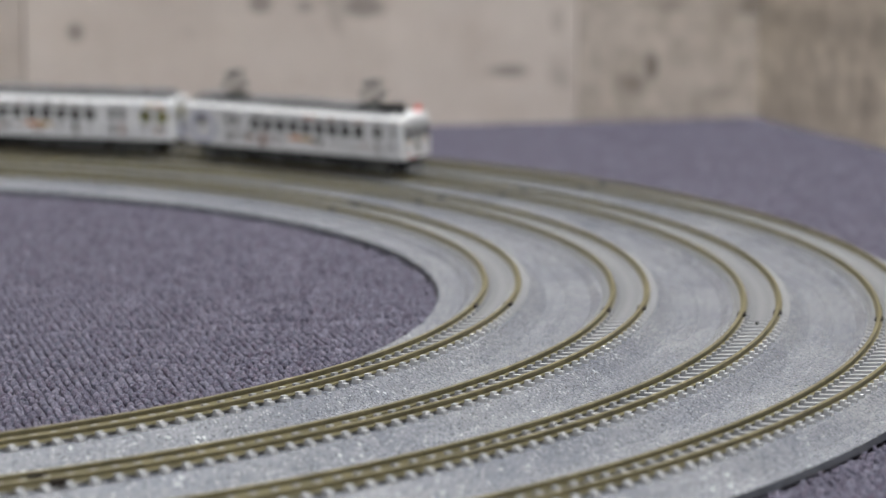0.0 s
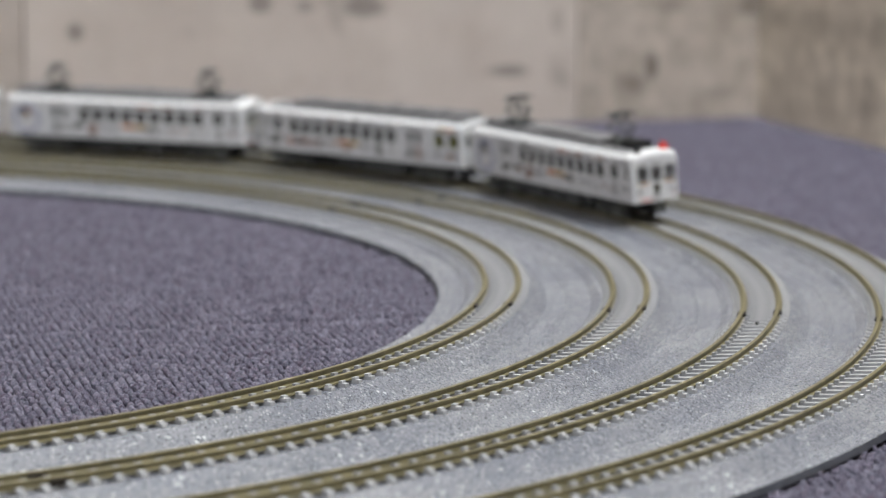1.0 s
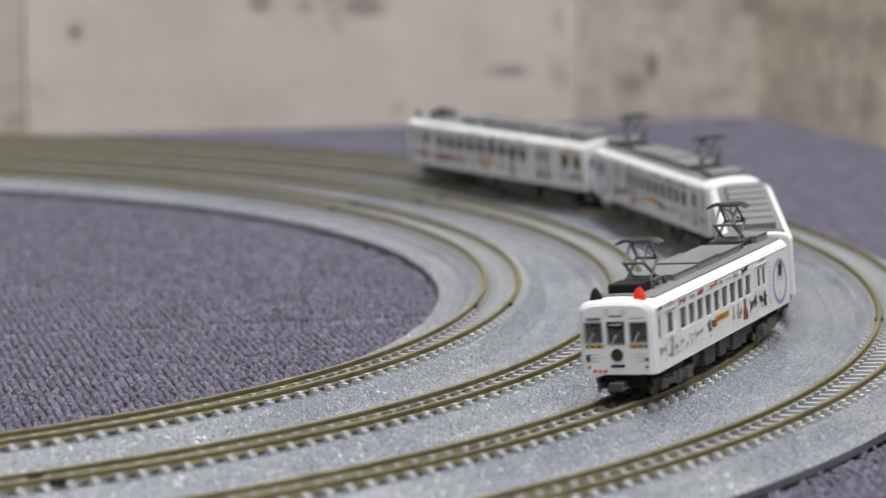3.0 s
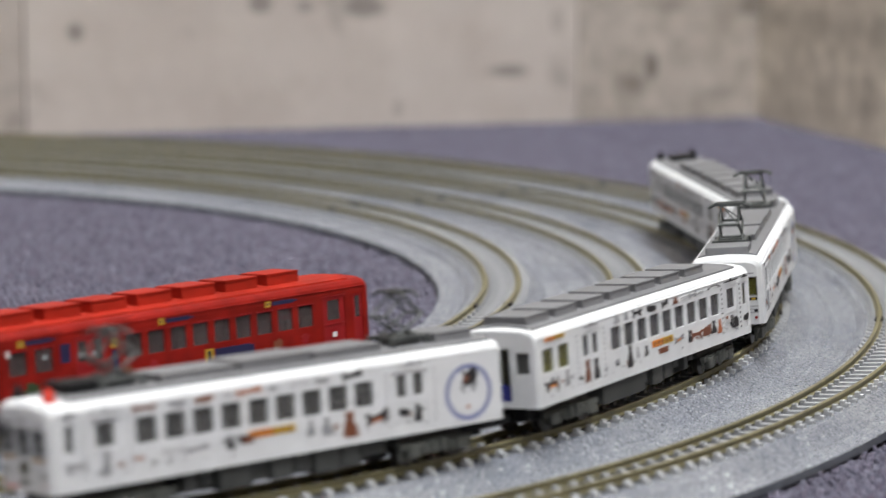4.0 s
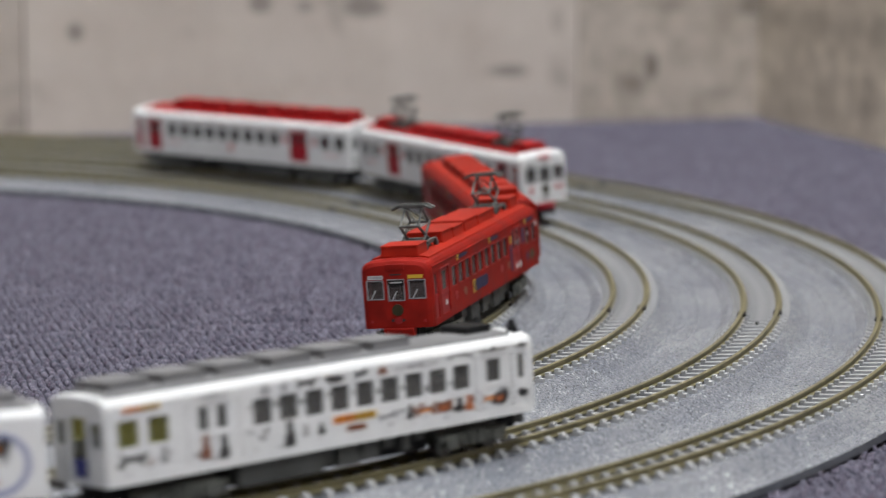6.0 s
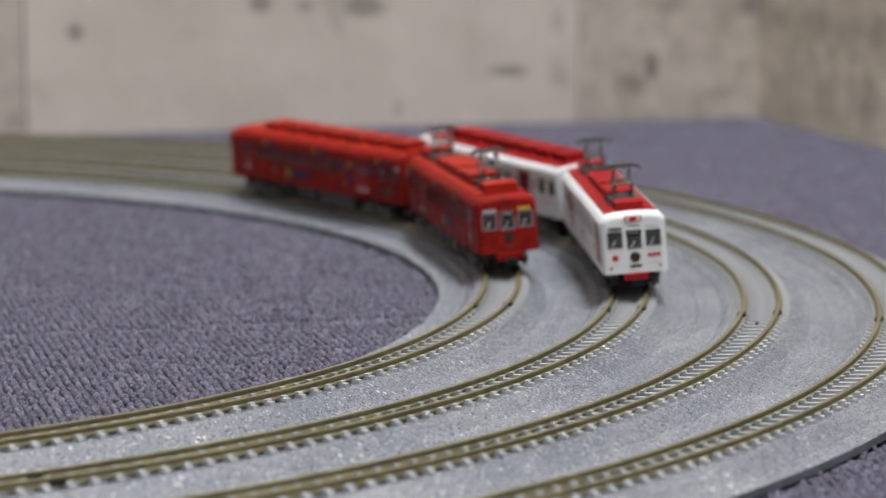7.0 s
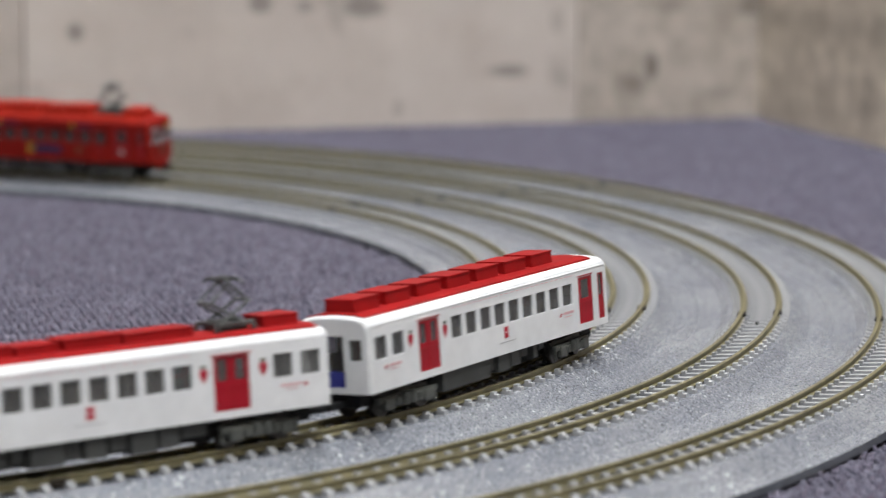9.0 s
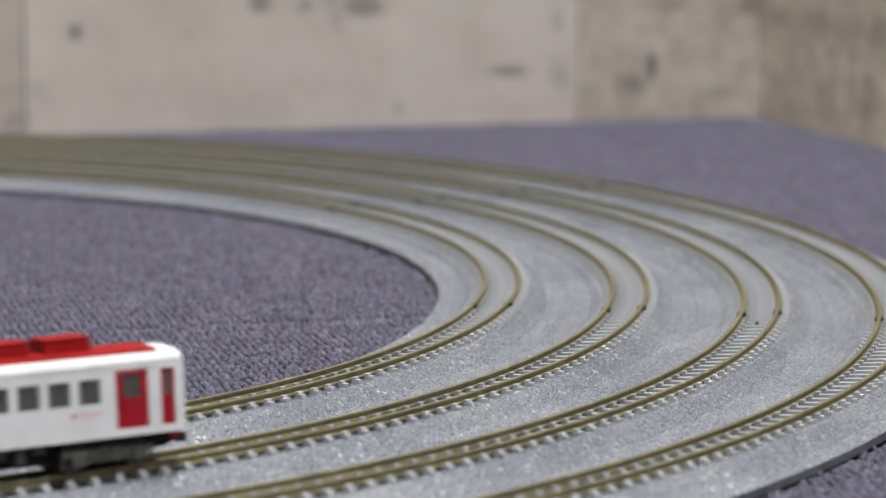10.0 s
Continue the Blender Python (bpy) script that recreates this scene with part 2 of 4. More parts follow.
def plate(bm, us, vs, holes, place, thick):
    """A plate with holes cut right through it. us, vs: the outer bounds; place(u, v, depth) gives the point."""
    gu = sorted({*us, *(h[0] for h in holes), *(h[1] for h in holes)})
    gv = sorted({*vs, *(h[2] for h in holes), *(h[3] for h in holes)})
    seen = {}

    def at(u, v, d):
        key = (round(u, 4), round(v, 4), d)
        if key not in seen:
            seen[key] = bm.verts.new(Vector(place(u, v, d)) * MM)
        return seen[key]

    def quad(*pts):
        try:
            bm.faces.new([at(*p) for p in pts])
        except ValueError:
            pass
    solid = {}
    for i in range(len(gu) - 1):
        for j in range(len(gv) - 1):
            cu, cv = (gu[i] + gu[i + 1]) / 2, (gv[j] + gv[j + 1]) / 2
            solid[i, j] = not any(h[0] < cu < h[1] and h[2] < cv < h[3] for h in holes)
    for (i, j), full in solid.items():
        if not full:
            continue
        a, b, c, d = gu[i], gu[i + 1], gv[j], gv[j + 1]
        quad((a, c, 0), (b, c, 0), (b, d, 0), (a, d, 0))
        quad((a, c, thick), (a, d, thick), (b, d, thick), (b, c, thick))
        for di, dj, p, q in ((-1, 0, (a, c), (a, d)), (1, 0, (b, d), (b, c)), (0, -1, (b, c), (a, c)), (0, 1, (a, d), (b, d))):
            if not solid.get((i + di, j + dj), False):
                quad((*p, 0), (*q, 0), (*q, thick), (*p, thick))
    return bm


# ---------------------------------------------------------------- the room


def room():
    """Carpeted floor, two concrete-papered walls, two plain ones and a ceiling with lamps."""
    def slab(name, x0, x1, y0, y1, z0, z1, material, label, holes=None):
        ob = part(name, box(bmesh.new(), x0, x1, y0, y1, z0, z1, s=1.0), material)
        ob.matrix_world = ROOM
        return tagged(ob, label, name.split("_")[0], kind="structure")
    slab("floor", -ROOM_X - 0.1, 0.1, -ROOM_Y - 0.1, 0.1, -0.05, -0.0012, M_CARPET, "purple-grey ribbed loop carpet floor")
    seam = -0.0930
    wall = slab("wall_north", -ROOM_X, 0.1, 0.004, 0.1, -0.0012, ROOM_H, M_WALL, "wall papered with pale printed concrete")
    edge = -0.3594
    part("panel", box(bmesh.new(), -1.2, edge - 0.0004, -0.0003, 0.004, -0.0012, ROOM_H, s=1.0), M_WALL_B, wall, "browner concrete-print paper sheet")
    part("panel", box(bmesh.new(), edge + 0.0004, seam - 0.0004, -0.0006, 0.004, -0.0012, ROOM_H, s=1.0), M_WALL_L, wall, "pale concrete-print paper sheet")
    part("panel", box(bmesh.new(), seam + 0.0004, 0.0, 0.0, 0.004, -0.0012, ROOM_H, s=1.0), M_WALL_R, wall, "darker mottled concrete-print paper sheet")
    part("panel", box(bmesh.new(), -ROOM_X, -1.2008, 0.0, 0.004, -0.0012, ROOM_H, s=1.0), M_WALL_R, wall)
    wall = slab("wall_east", 0.004, 0.1, -ROOM_Y, 0.0, -0.0012, ROOM_H, M_WALL, "wall papered with mottled printed concrete")
    part("panel", box(bmesh.new(), 0.0, 0.004, -ROOM_Y, 0.0, -0.0012, ROOM_H, s=1.0), M_WALL_E, wall)
    slab("wall_west", -ROOM_X - 0.1, -ROOM_X, -ROOM_Y, 0.1, -0.0012, ROOM_H, M_WALL, "plain painted wall behind the layout")
    slab("wall_south", -ROOM_X - 0.1, 0.1, -ROOM_Y - 0.1, -ROOM_Y, -0.0012, ROOM_H, M_WALL, "plain painted wall behind the layout")
    slab("ceiling", -ROOM_X - 0.1, 0.1, -ROOM_Y - 0.1, 0.1, ROOM_H, ROOM_H + 0.1, M_CEIL, "white painted ceiling")
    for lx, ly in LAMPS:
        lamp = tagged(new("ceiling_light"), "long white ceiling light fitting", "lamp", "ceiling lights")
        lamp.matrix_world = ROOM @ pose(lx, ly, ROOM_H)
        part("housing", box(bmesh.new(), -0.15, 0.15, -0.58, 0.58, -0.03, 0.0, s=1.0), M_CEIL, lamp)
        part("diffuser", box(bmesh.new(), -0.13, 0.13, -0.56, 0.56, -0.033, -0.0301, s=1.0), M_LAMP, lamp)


room()


def carpet_loops():
    """Rows of yarn loops standing on the floor inside and beside the tracks."""
    turn = radians(24.6)
    ex, ey = np.array((math.cos(turn), math.sin(turn))), np.array((-math.sin(turn), math.cos(turn)))
    rng = np.random.default_rng(4)
    pitch_x, pitch_y = 0.0022, 0.0019
    nx, ny = int(1.3 / pitch_x), int(1.6 / pitch_y)
    gx, gy = np.meshgrid(np.arange(-nx // 2, nx // 2), np.arange(-ny // 2, ny // 2), indexing="ij")
    ux = gx * pitch_x + rng.normal(0, 0.00013, gx.shape)
    uy = gy * pitch_y + (gx % 2) * pitch_y * 0.5 + rng.normal(0, 0.0003, gx.shape)
    seam = np.abs((uy + 0.0908 + 0.25) % 0.5 - 0.25)
    px, py = ux * ex[0] + uy * ey[0], ux * ex[1] + uy * ey[1]
    rad = np.hypot(px, py)
    inside = rad < 0.2605
    wx, wy = px - CORNER.x, py - CORNER.y
    ca, sa = math.cos(radians(WALL_TURN)), math.sin(radians(WALL_TURN))
    in_room = (wx * ca + wy * sa < -0.001) & (wy * ca - wx * sa < -0.002)
    beside = (rad > 0.4105) & (px > -0.03) & (py > -0.33) & in_room & ((rad < 0.47) | (py > 0.1))
    keep = (inside | beside) & (seam > 0.0025)
    px, py = px[keep], py[keep]
    n = len(px)
    rings = ((1.0, 0.0), (0.95, 0.6), (0.55, 0.95), (0.0, 1.06))
    seg = 5
    a = np.arange(seg) * 2 * np.pi / seg
    shape = [np.stack([np.cos(a) * r, np.sin(a) * r, np.full(seg, h)], 1) for r, h in rings[:3]] + [np.array([[0, 0, rings[3][1]]])]
    shape = np.concatenate(shape)
    sx, sy, sz = 0.00090 * rng.uniform(0.8, 1.2, n), 0.00115 * rng.uniform(0.7, 1.25, n), 0.0016 * rng.uniform(0.75, 1.25, n)
    lean = rng.normal(0, 0.24, (n, 2))
    yaw = turn + rng.normal(0, 0.3, n)
    x = shape[None, :, 0] * sx[:, None] + lean[:, :1] * shape[None, :, 2] * sz[:, None]
    y = shape[None, :, 1] * sy[:, None] + lean[:, 1:] * shape[None, :, 2] * sz[:, None]
    z = shape[None, :, 2] * sz[:, None] - 0.0014
    c, s = np.cos(yaw)[:, None], np.sin(yaw)[:, None]
    verts = np.stack([px[:, None] + x * c - y * s, py[:, None] + x * s + y * c, z], 2).reshape(-1, 3)
    faces = []
    for r in range(2):
        for k in range(seg):
            faces.append((r * seg + k, r * seg + (k + 1) % seg, (r + 1) * seg + (k + 1) % seg, (r + 1) * seg + k))
    tris = [(2 * seg + k, 2 * seg + (k + 1) % seg, 3 * seg) for k in range(seg)]
    count = len(shape)
    base = np.arange(n)[:, None, None] * count
    quads = (np.array(faces)[None] + base).reshape(-1, 4)
    tris = (np.array(tris)[None] + base).reshape(-1, 3)
    me = bpy.data.meshes.new("carpet_pile")
    nq, nt = len(quads), len(tris)
    me.vertices.add(len(verts))
    me.vertices.foreach_set("co", verts.ravel())
    me.loops.add(nq * 4 + nt * 3)
    me.loops.foreach_set("vertex_index", np.concatenate([quads.ravel(), tris.ravel()]))
    me.polygons.add(nq + nt)
    me.polygons.foreach_set("loop_start", np.concatenate([np.arange(nq) * 4, nq * 4 + np.arange(nt) * 3]))
    me.update(calc_edges=True)
    me.validate()
    me.polygons.foreach_set("use_smooth", np.ones(nq + nt, bool))
    me.materials.append(M_CARPET)
    tagged(new("carpet_pile", me), "purple-grey loops of ribbed carpet pile", "carpet", kind="stuff")


carpet_loops()

# ---------------------------------------------------------------- the tracks
LEAN = math.tan(radians(CANT))
BED = ((-18.49, 1.75), (-17.2, 2.3), (-14.0, 2.5), (-11.2, 3.0), (-9.6, 4.5), (-8.8, 4.85), (-2.0, 4.9), (2.0, 4.9),
       (8.7, 4.75), (10.0, 4.0), (11.8, 2.9), (13.4, 2.2), (15.2, 1.95), (17.4, 1.9), (18.49, 1.75))


def bent(bm, profile, radius, a0, a1, steps, closed=True):
    """A profile of (offset, height) in millimetres swept round an arc."""
    rows = []
    for k in range(steps + 1):
        a = a0 + (a1 - a0) * k / steps
        rows.append([bm.verts.new(((radius + o * MM) * math.cos(a), (radius + o * MM) * math.sin(a), z * MM)) for o, z in profile])
    n = len(profile)
    for r in range(steps):
        for i in range(n if closed else n - 1):
            j = (i + 1) % n
            bm.faces.new((rows[r][i], rows[r][j], rows[r + 1][j], rows[r + 1][i]))
    bm.faces.new(rows[0][::-1])
    bm.faces.new(rows[-1])
    return bm


def canted(o, z):
    """Raise the outer and lower the inner half of what lies near the track's middle."""
    return (o, z + o * LEAN * max(0.0, min(1.0, (13.5 - abs(o)) / 4.5)))


def track_section(radius):
    """A 45 degree section: ballast bed, two rails, sleepers, joiners."""
    gap = 0.00015 / radius
    a0, a1 = gap, math.pi / 4 - gap
    thing = tagged(new("curved_track"), "grey ballasted curved model track with brown rails", "model track", "curved track sections")
    top = [canted(*p) for p in BED]
    bed = part("ballast_bed", bent(bmesh.new(), top + [(18.49, 0.1), (-18.49, 0.1)], radius, a0, a1, 40), M_BALLAST, thing)
    for s, at in ((-1, RADII[0]), (1, RADII[-1])):
        if radius == at:      # only the outer rims of the four beds show a side
            prof = [(s * 18.5, 1.76), (s * 18.85, 0.1), (s * 18.52, 0.1), (s * 18.52, 1.7)]
            part("bed_side", bent(bmesh.new(), prof if s < 0 else prof[::-1], radius, a0, a1, 40), M_EDGE, thing)
    for s in (-1, 1):
        o = s * 4.85
        foot = 5.75 + o * LEAN
        head = RAIL_TOP / MM + o * LEAN
        prof = [(o - 1.0, foot), (o + 1.0, foot), (o + 0.95, foot + 0.3), (o + 0.32, foot + 0.5), (o + 0.32, head - 0.6),
                (o + 0.5, head - 0.5), (o + 0.5, head - 0.08), (o + 0.4, head), (o - 0.4, head), (o - 0.5, head - 0.08),
                (o - 0.5, head - 0.5), (o - 0.32, head - 0.6), (o - 0.32, foot + 0.5), (o - 0.95, foot + 0.3)]
        part("rail", bent(bmesh.new(), prof, radius, a0, a1, 48), M_RAIL, thing)
        bm = bmesh.new()
        box(bm, radius / MM + o - 1.15, radius / MM + o + 1.15, -1.2, 2.8, foot - 0.1, foot + 1.35, 0.15)
        part("rail_joiner", bm, M_JOIN, thing)
    tie = bmesh.new()
    box(tie, -7.9, 7.9, -0.8, 0.8, -0.9, 0.40, 0.12)
    for s in (-1, 1):
        for e in (-1, 1):
            box(tie, s * 4.85 + e * 1.55 - 0.6, s * 4.85 + e * 1.55 + 0.6, -0.78, 0.78, 0.3, 1.0, 0.15)
    me = mesh_of("sleeper", tie, M_TIE)
    count = int(round((math.pi / 4) * radius / 0.0054))
    for k in range(count):
        a = (k + 0.5) / count * math.pi / 4
        ob = part("sleeper", me, None, thing)
        ob.matrix_basis = pose(0, 0, 0, 0, 0, math.degrees(a)) @ pose(radius, 0, 0.00535, 0, -CANT, 0)
    return thing


def tracks():
    for radius in RADII:
        first = track_section(radius)
        for k in range(1, 8):
            made = copy_thing(first, pose(0, 0, 0, 0, 0, 45 * k))
            if k == 7 and radius == RADII[2]:
                a = radians(43.6)
                part("nail_hole", disc(bmesh.new(), (radius / MM * math.cos(a), radius / MM * math.sin(a), 5.4), (0, 0, 1), 0.55, 1.0), M_UNDER, made)


tracks()


def ballast_chips():
    """Angular chips moulded on the shoulders of the beds, denser than the eye can count."""
    rng = np.random.default_rng(9)
    m, t, b = nodes_of("ballast_chip")
    g = t.nodes.new("ShaderNodeNewGeometry").outputs["Random Per Island"]
    patch = noise_of(t, coords(t), 60.0, 4.0, 0.6)
    col = mixed(t, ramp(t, g, 0.0, 0.8), (0.132, 0.142, 0.172), (0.278, 0.290, 0.320))
    # The palest few chips carry a glint in their own colour.
    col = mixed(t, ramp(t, g, 0.94, 0.99), col, (0.60, 0.61, 0.64))
    col = mixed(t, math_node(t, "MULTIPLY", ramp(t, patch, 0.44, 0.56), 0.65), col, (0.112, 0.124, 0.158))
    drift = noise_of(t, coords(t), 16.0, 3.0, 0.6)
    col = mixed(t, math_node(t, "MULTIPLY", ramp(t, drift, 0.5, 0.62), 0.5), col, (0.310, 0.318, 0.338))
    t.links.new(col, b.inputs["Base Color"])
    t.links.new(math_node(t, "MULTIPLY_ADD", g, 0.35, 0.2), b.inputs["Roughness"])
    b.inputs["Specular IOR Level"].default_value = 0.8
    xs, zs = [p[0] for p in map(lambda q: canted(*q), BED)], [canted(*q)[1] for q in BED]
    n = 42000
    px, py, pz = [], [], []
    for radius in RADII:
        o = rng.uniform(-18.2, 18.2, n)
        o = o[np.abs(o) > 11.0]
        a = rng.uniform(radians(-100), radians(70), len(o))
        r = radius + o * MM
        px.append(r * np.cos(a)), py.append(r * np.sin(a)), pz.append(np.interp(o, xs, zs) * MM)
    px, py, pz = np.concatenate(px), np.concatenate(py), np.concatenate(pz)
    k = len(px)
    size = rng.uniform(0.2, 0.46, k) * MM
    ang = np.arange(5)[None] * 2 * np.pi / 5 + rng.uniform(0, 6.3, (k, 1)) + rng.normal(0, 0.25, (k, 5))
    rad = size[:, None] * rng.uniform(0.7, 1.25, (k, 5))
    verts = np.zeros((k, 6, 3))
    verts[:, :5, 0], verts[:, :5, 1] = px[:, None] + rad * np.cos(ang), py[:, None] + rad * np.sin(ang)
    verts[:, :5, 2] = pz[:, None] - 0.12 * MM
    verts[:, 5, 0], verts[:, 5, 1] = px + rng.normal(0, 0.35, k) * size, py + rng.normal(0, 0.35, k) * size
    verts[:, 5, 2] = pz + size * rng.uniform(0.25, 0.75, k)
    faces = np.array([(j, (j + 1) % 5, 5) for j in range(5)])[None] + np.arange(k)[:, None, None] * 6
    me = bpy.data.meshes.new("ballast_chips")
    me.from_pydata(verts.reshape(-1, 3).tolist(), [], faces.reshape(-1, 3).tolist())
    me.materials.append(m)
    tagged(new("ballast_chips", me), "grey glinting ballast chips on the track shoulders", "ballast", kind="stuff")


ballast_chips()

# ---------------------------------------------------------------- the trains (x towards the cab, z up from the rail head)
LEN, HALF, FLOOR, EAVE = 110.0, 9.15, 6.7, 20.5
SKIN = 0.55
ROOFLINE = ((9.15, 20.5), (9.05, 21.3), (8.7, 22.1), (8.1, 22.75), (7.3, 23.15))
WINDOWS = [(-52.4, -47.6), (-45.4, -40.6)] + [(-20.6 + 6.5 * k, -15.9 + 6.5 * k) for k in range(9)]
DOORS = [(-34.6, -25.8, 2), (39.3, 46.4, 1)]
CAB_DOOR = (49.2, 52.2)
W_LO, W_HI, D_LO, D_HI = 13.8, 18.8, 8.3, 19.7


def sections():
    h = LEN / 2
    return ((-h, 0.7), (-h + 0.25, 0.25), (-h + 0.8, 0.0), (h - 1.6, 0.0), (h - 0.55, 0.45), (h, 1.5))


def body_shell(windows):
    """The car's shell: side walls with openings, rounded corners, both ends, and the curve up to the roof."""
    bm = bmesh.new()
    h = LEN / 2
    holes = [(a, b, W_LO, W_HI) for a, b in windows] + [(a, b, D_LO, D_HI) for a, b, n in DOORS] + [(*CAB_DOOR, D_LO, D_HI)]
    for s in (-1, 1):
        plate(bm, (-h + 0.8, h - 1.6), (FLOOR, EAVE), holes, lambda u, v, d, s=s: (u, s * (HALF - d), v), SKIN)
    cab = [(-7.5, -3.3, 14.0, 18.6), (-2.05, 2.05, 13.6, 18.8), (3.3, 7.5, 14.0, 18.6)]
    plate(bm, (-HALF + 1.5, HALF - 1.5), (FLOOR, EAVE), cab, lambda u, v, d: (h - d, u, v), SKIN)
    tail = [(-7.3, -4.1, 14.0, 18.6), (-2.6, 2.6, 8.0, 19.4), (4.1, 7.3, 14.0, 18.6)]
    plate(bm, (-HALF + 0.7, HALF - 0.7), (FLOOR, EAVE), tail, lambda u, v, d: (-h + d, u, v), SKIN)
    sec = sections()
    for a, b in ((0, 1), (1, 2), (3, 4), (4, 5)):
        for s in (-1, 1):
            pts = [(sec[k][0], s * (HALF - sec[k][1]), z) for k, z in ((a, FLOOR), (b, FLOOR), (b, EAVE), (a, EAVE))]
            bm.faces.new([bm.verts.new(Vector(p) * MM) for p in pts])
    rings = []
    for x, inset in sec:
        prof = [(y - inset * y / HALF, z - inset * (z - EAVE) / 3.6) for y, z in ROOFLINE]
        prof += [(5.0, 23.55 - inset * 0.85), (0.0, 23.8 - inset * 0.9)]
        full = prof + [(-y, z) for y, z in prof[-2::-1]]
        rings.append([bm.verts.new(Vector((x, y, z)) * MM) for y, z in full])
    for r in range(len(rings) - 1):
        for i in range(len(rings[0]) - 1):
            bm.faces.new((rings[r][i], rings[r][i + 1], rings[r + 1][i + 1], rings[r + 1][i]))
    bm.faces.new(rings[0])
    bm.faces.new(rings[-1][::-1])
    bmesh.ops.remove_doubles(bm, verts=bm.verts[:], dist=0.00001)
    bmesh.ops.recalc_face_normals(bm, faces=bm.faces[:])
    return bm


def pantograph(car, x):
    """A raised diamond pantograph on the roof."""
    pan = part("pantograph", bmesh.new(), M_PANTO, car, "raised dark grey diamond pantograph")
    z0 = 25.0
    bm = bmesh.new()
    for s in (-1, 1):
        box(bm, x - 5.0, x + 5.0, s * 3.5 - 0.5, s * 3.5 + 0.5, z0, z0 + 1.0, 0.1)
        box(bm, x + s * 3.6 - 0.5, x + s * 3.6 + 0.5, -4.6, 4.6, z0 + 0.1, z0 + 0.9, 0.1)
        for e in (-1, 1):
            rod(bm, (x + e * 4.6, s * 4.0, 23.4), (x + e * 4.6, s * 4.0, z0 + 0.22), 0.65, 8)
    box(bm, x - 3.6, x + 3.6, -2.9, 2.9, z0 - 1.1, z0 + 0.6, 0.2)
    part("base_frame", bm, M_PANTO, pan)
    for e in (-1, 1):      # the lower arms cross one another
        bm = bmesh.new()
        for s in (-1, 1):
            rod(bm, (x - e * 2.3, s * 2.8, z0 + 0.9), (x + e * 4.7, s * (2.5 - 0.15 * e), z0 + 5.0), 0.36)
        rod(bm, (x + e * 4.7, -2.8, z0 + 5.0), (x + e * 4.7, 2.8, z0 + 5.0), 0.36)
        rod(bm, (x - e * 2.3, -3.1, z0 + 0.9), (x - e * 2.3, 3.1, z0 + 0.9), 0.42)
        part("lower_arm", bm, M_PANTO, pan)
        bm = bmesh.new()
        for s in (-1, 1):
            rod(bm, (x + e * 4.7, s * 2.4, z0 + 5.0), (x - e * 0.3, s * 2.2, z0 + 9.4), 0.3)
        rod(bm, (x + e * 4.7, 2.4, z0 + 5.0), (x - e * 0.3, -2.1, z0 + 9.4), 0.16)
        rod(bm, (x - e * 0.3, -2.6, z0 + 9.4), (x - e * 0.3, 2.6, z0 + 9.4), 0.3)
        part("upper_arm", bm, M_PANTO, pan)
    bm = bmesh.new()
    for e in (-1, 1):
        box(bm, x + e * 1.5 - 0.4, x + e * 1.5 + 0.4, -3.7, 3.7, z0 + 9.5, z0 + 10.2, 0.1)
        for s in (-1, 1):
            rod(bm, (x + e * 1.5, s * 3.6, z0 + 9.8), (x + e * 1.5, s * 5.3, z0 + 9.0), 0.36)
    part("contact_bow", bm, M_PANTO, pan)


def bogie(car, x, swing):
    """A truck with side frames, springs and two wheelsets."""
    b = part("bogie", boxed(-9.5, 9.5, -5.5, 5.5, 3.4, 5.2, bevel=0.3), M_BOGIE, car, "dark grey truck")
    b.matrix_basis = pose(x * MM, 0, 0, 0, 0, swing)
    for s in (-1, 1):
        bm = bmesh.new()
        y0, y1 = sorted((s * 6.3, s * 7.6))
        box(bm, -10.5, 10.5, y0, y1, 3.3, 4.6, 0.25)
        box(bm, -3.4, 3.4, y0, y1, 1.9, 3.6, 0.25)
        for e in (-1, 1):
            y2, y3 = sorted((s * 6.2, s * 8.3))
            box(bm, e * 7.0 - 1.7, e * 7.0 + 1.7, y2, y3, 1.6, 4.3, 0.35)
            box(bm, e * 3.9 - 0.7, e * 3.9 + 0.7, y2, y3, 2.2, 4.0, 0.2)
            rod(bm, (e * 1.5, s * 7.9, 2.1), (e * 1.5, s * 7.9, 4.9), 0.8, 8)
            rod(bm, (e * 10.2, s * 6.9, 1.2), (e * 10.2, s * 6.9, 3.6), 0.4)
        part("side_frame", bm, M_BOGIE, b)
    for e in (-1, 1):
        bm = bmesh.new()
        for s in (-1, 1):
            disc(bm, (e * 7.0, s * 4.7, 2.8), (0, 1, 0), 2.8, 1.3)
            disc(bm, (e * 7.0, s * 3.9, 2.8), (0, 1, 0), 3.2, 0.4)
        rod(bm, (e * 7.0, -6.3, 2.8), (e * 7.0, 6.3, 2.8), 0.6, 8)
        part("wheelset", bm, M_WHEEL, b)


MOTOR_GEAR = ((-24.5, -18.5, 3.6, 7.4), (-17.6, -13.0, 2.2, 8.0), (-12.2, -6.0, 1.9, 8.2), (-5.4, -1.5, 3.0, 7.6), (-0.6, 4.4, 2.2, 8.0),
              (5.0, 8.2, 2.8, 7.2), (9.2, 17.0, 2.0, 8.2), (18.2, 21.0, 3.4, 7.4), (22.0, 25.0, 2.9, 7.8))
TRAILER_GEAR = ((-24.0, -3.0, 2.1, 8.2), (-2.4, 0.6, 3.2, 7.2), (1.2, 6.4, 2.4, 8.0), (7.2, 11.6, 2.9, 7.9), (13.5, 16.5, 4.2, 7.0), (18.0, 20.0, 3.2, 7.8), (22.0, 24.5, 4.6, 7.0))


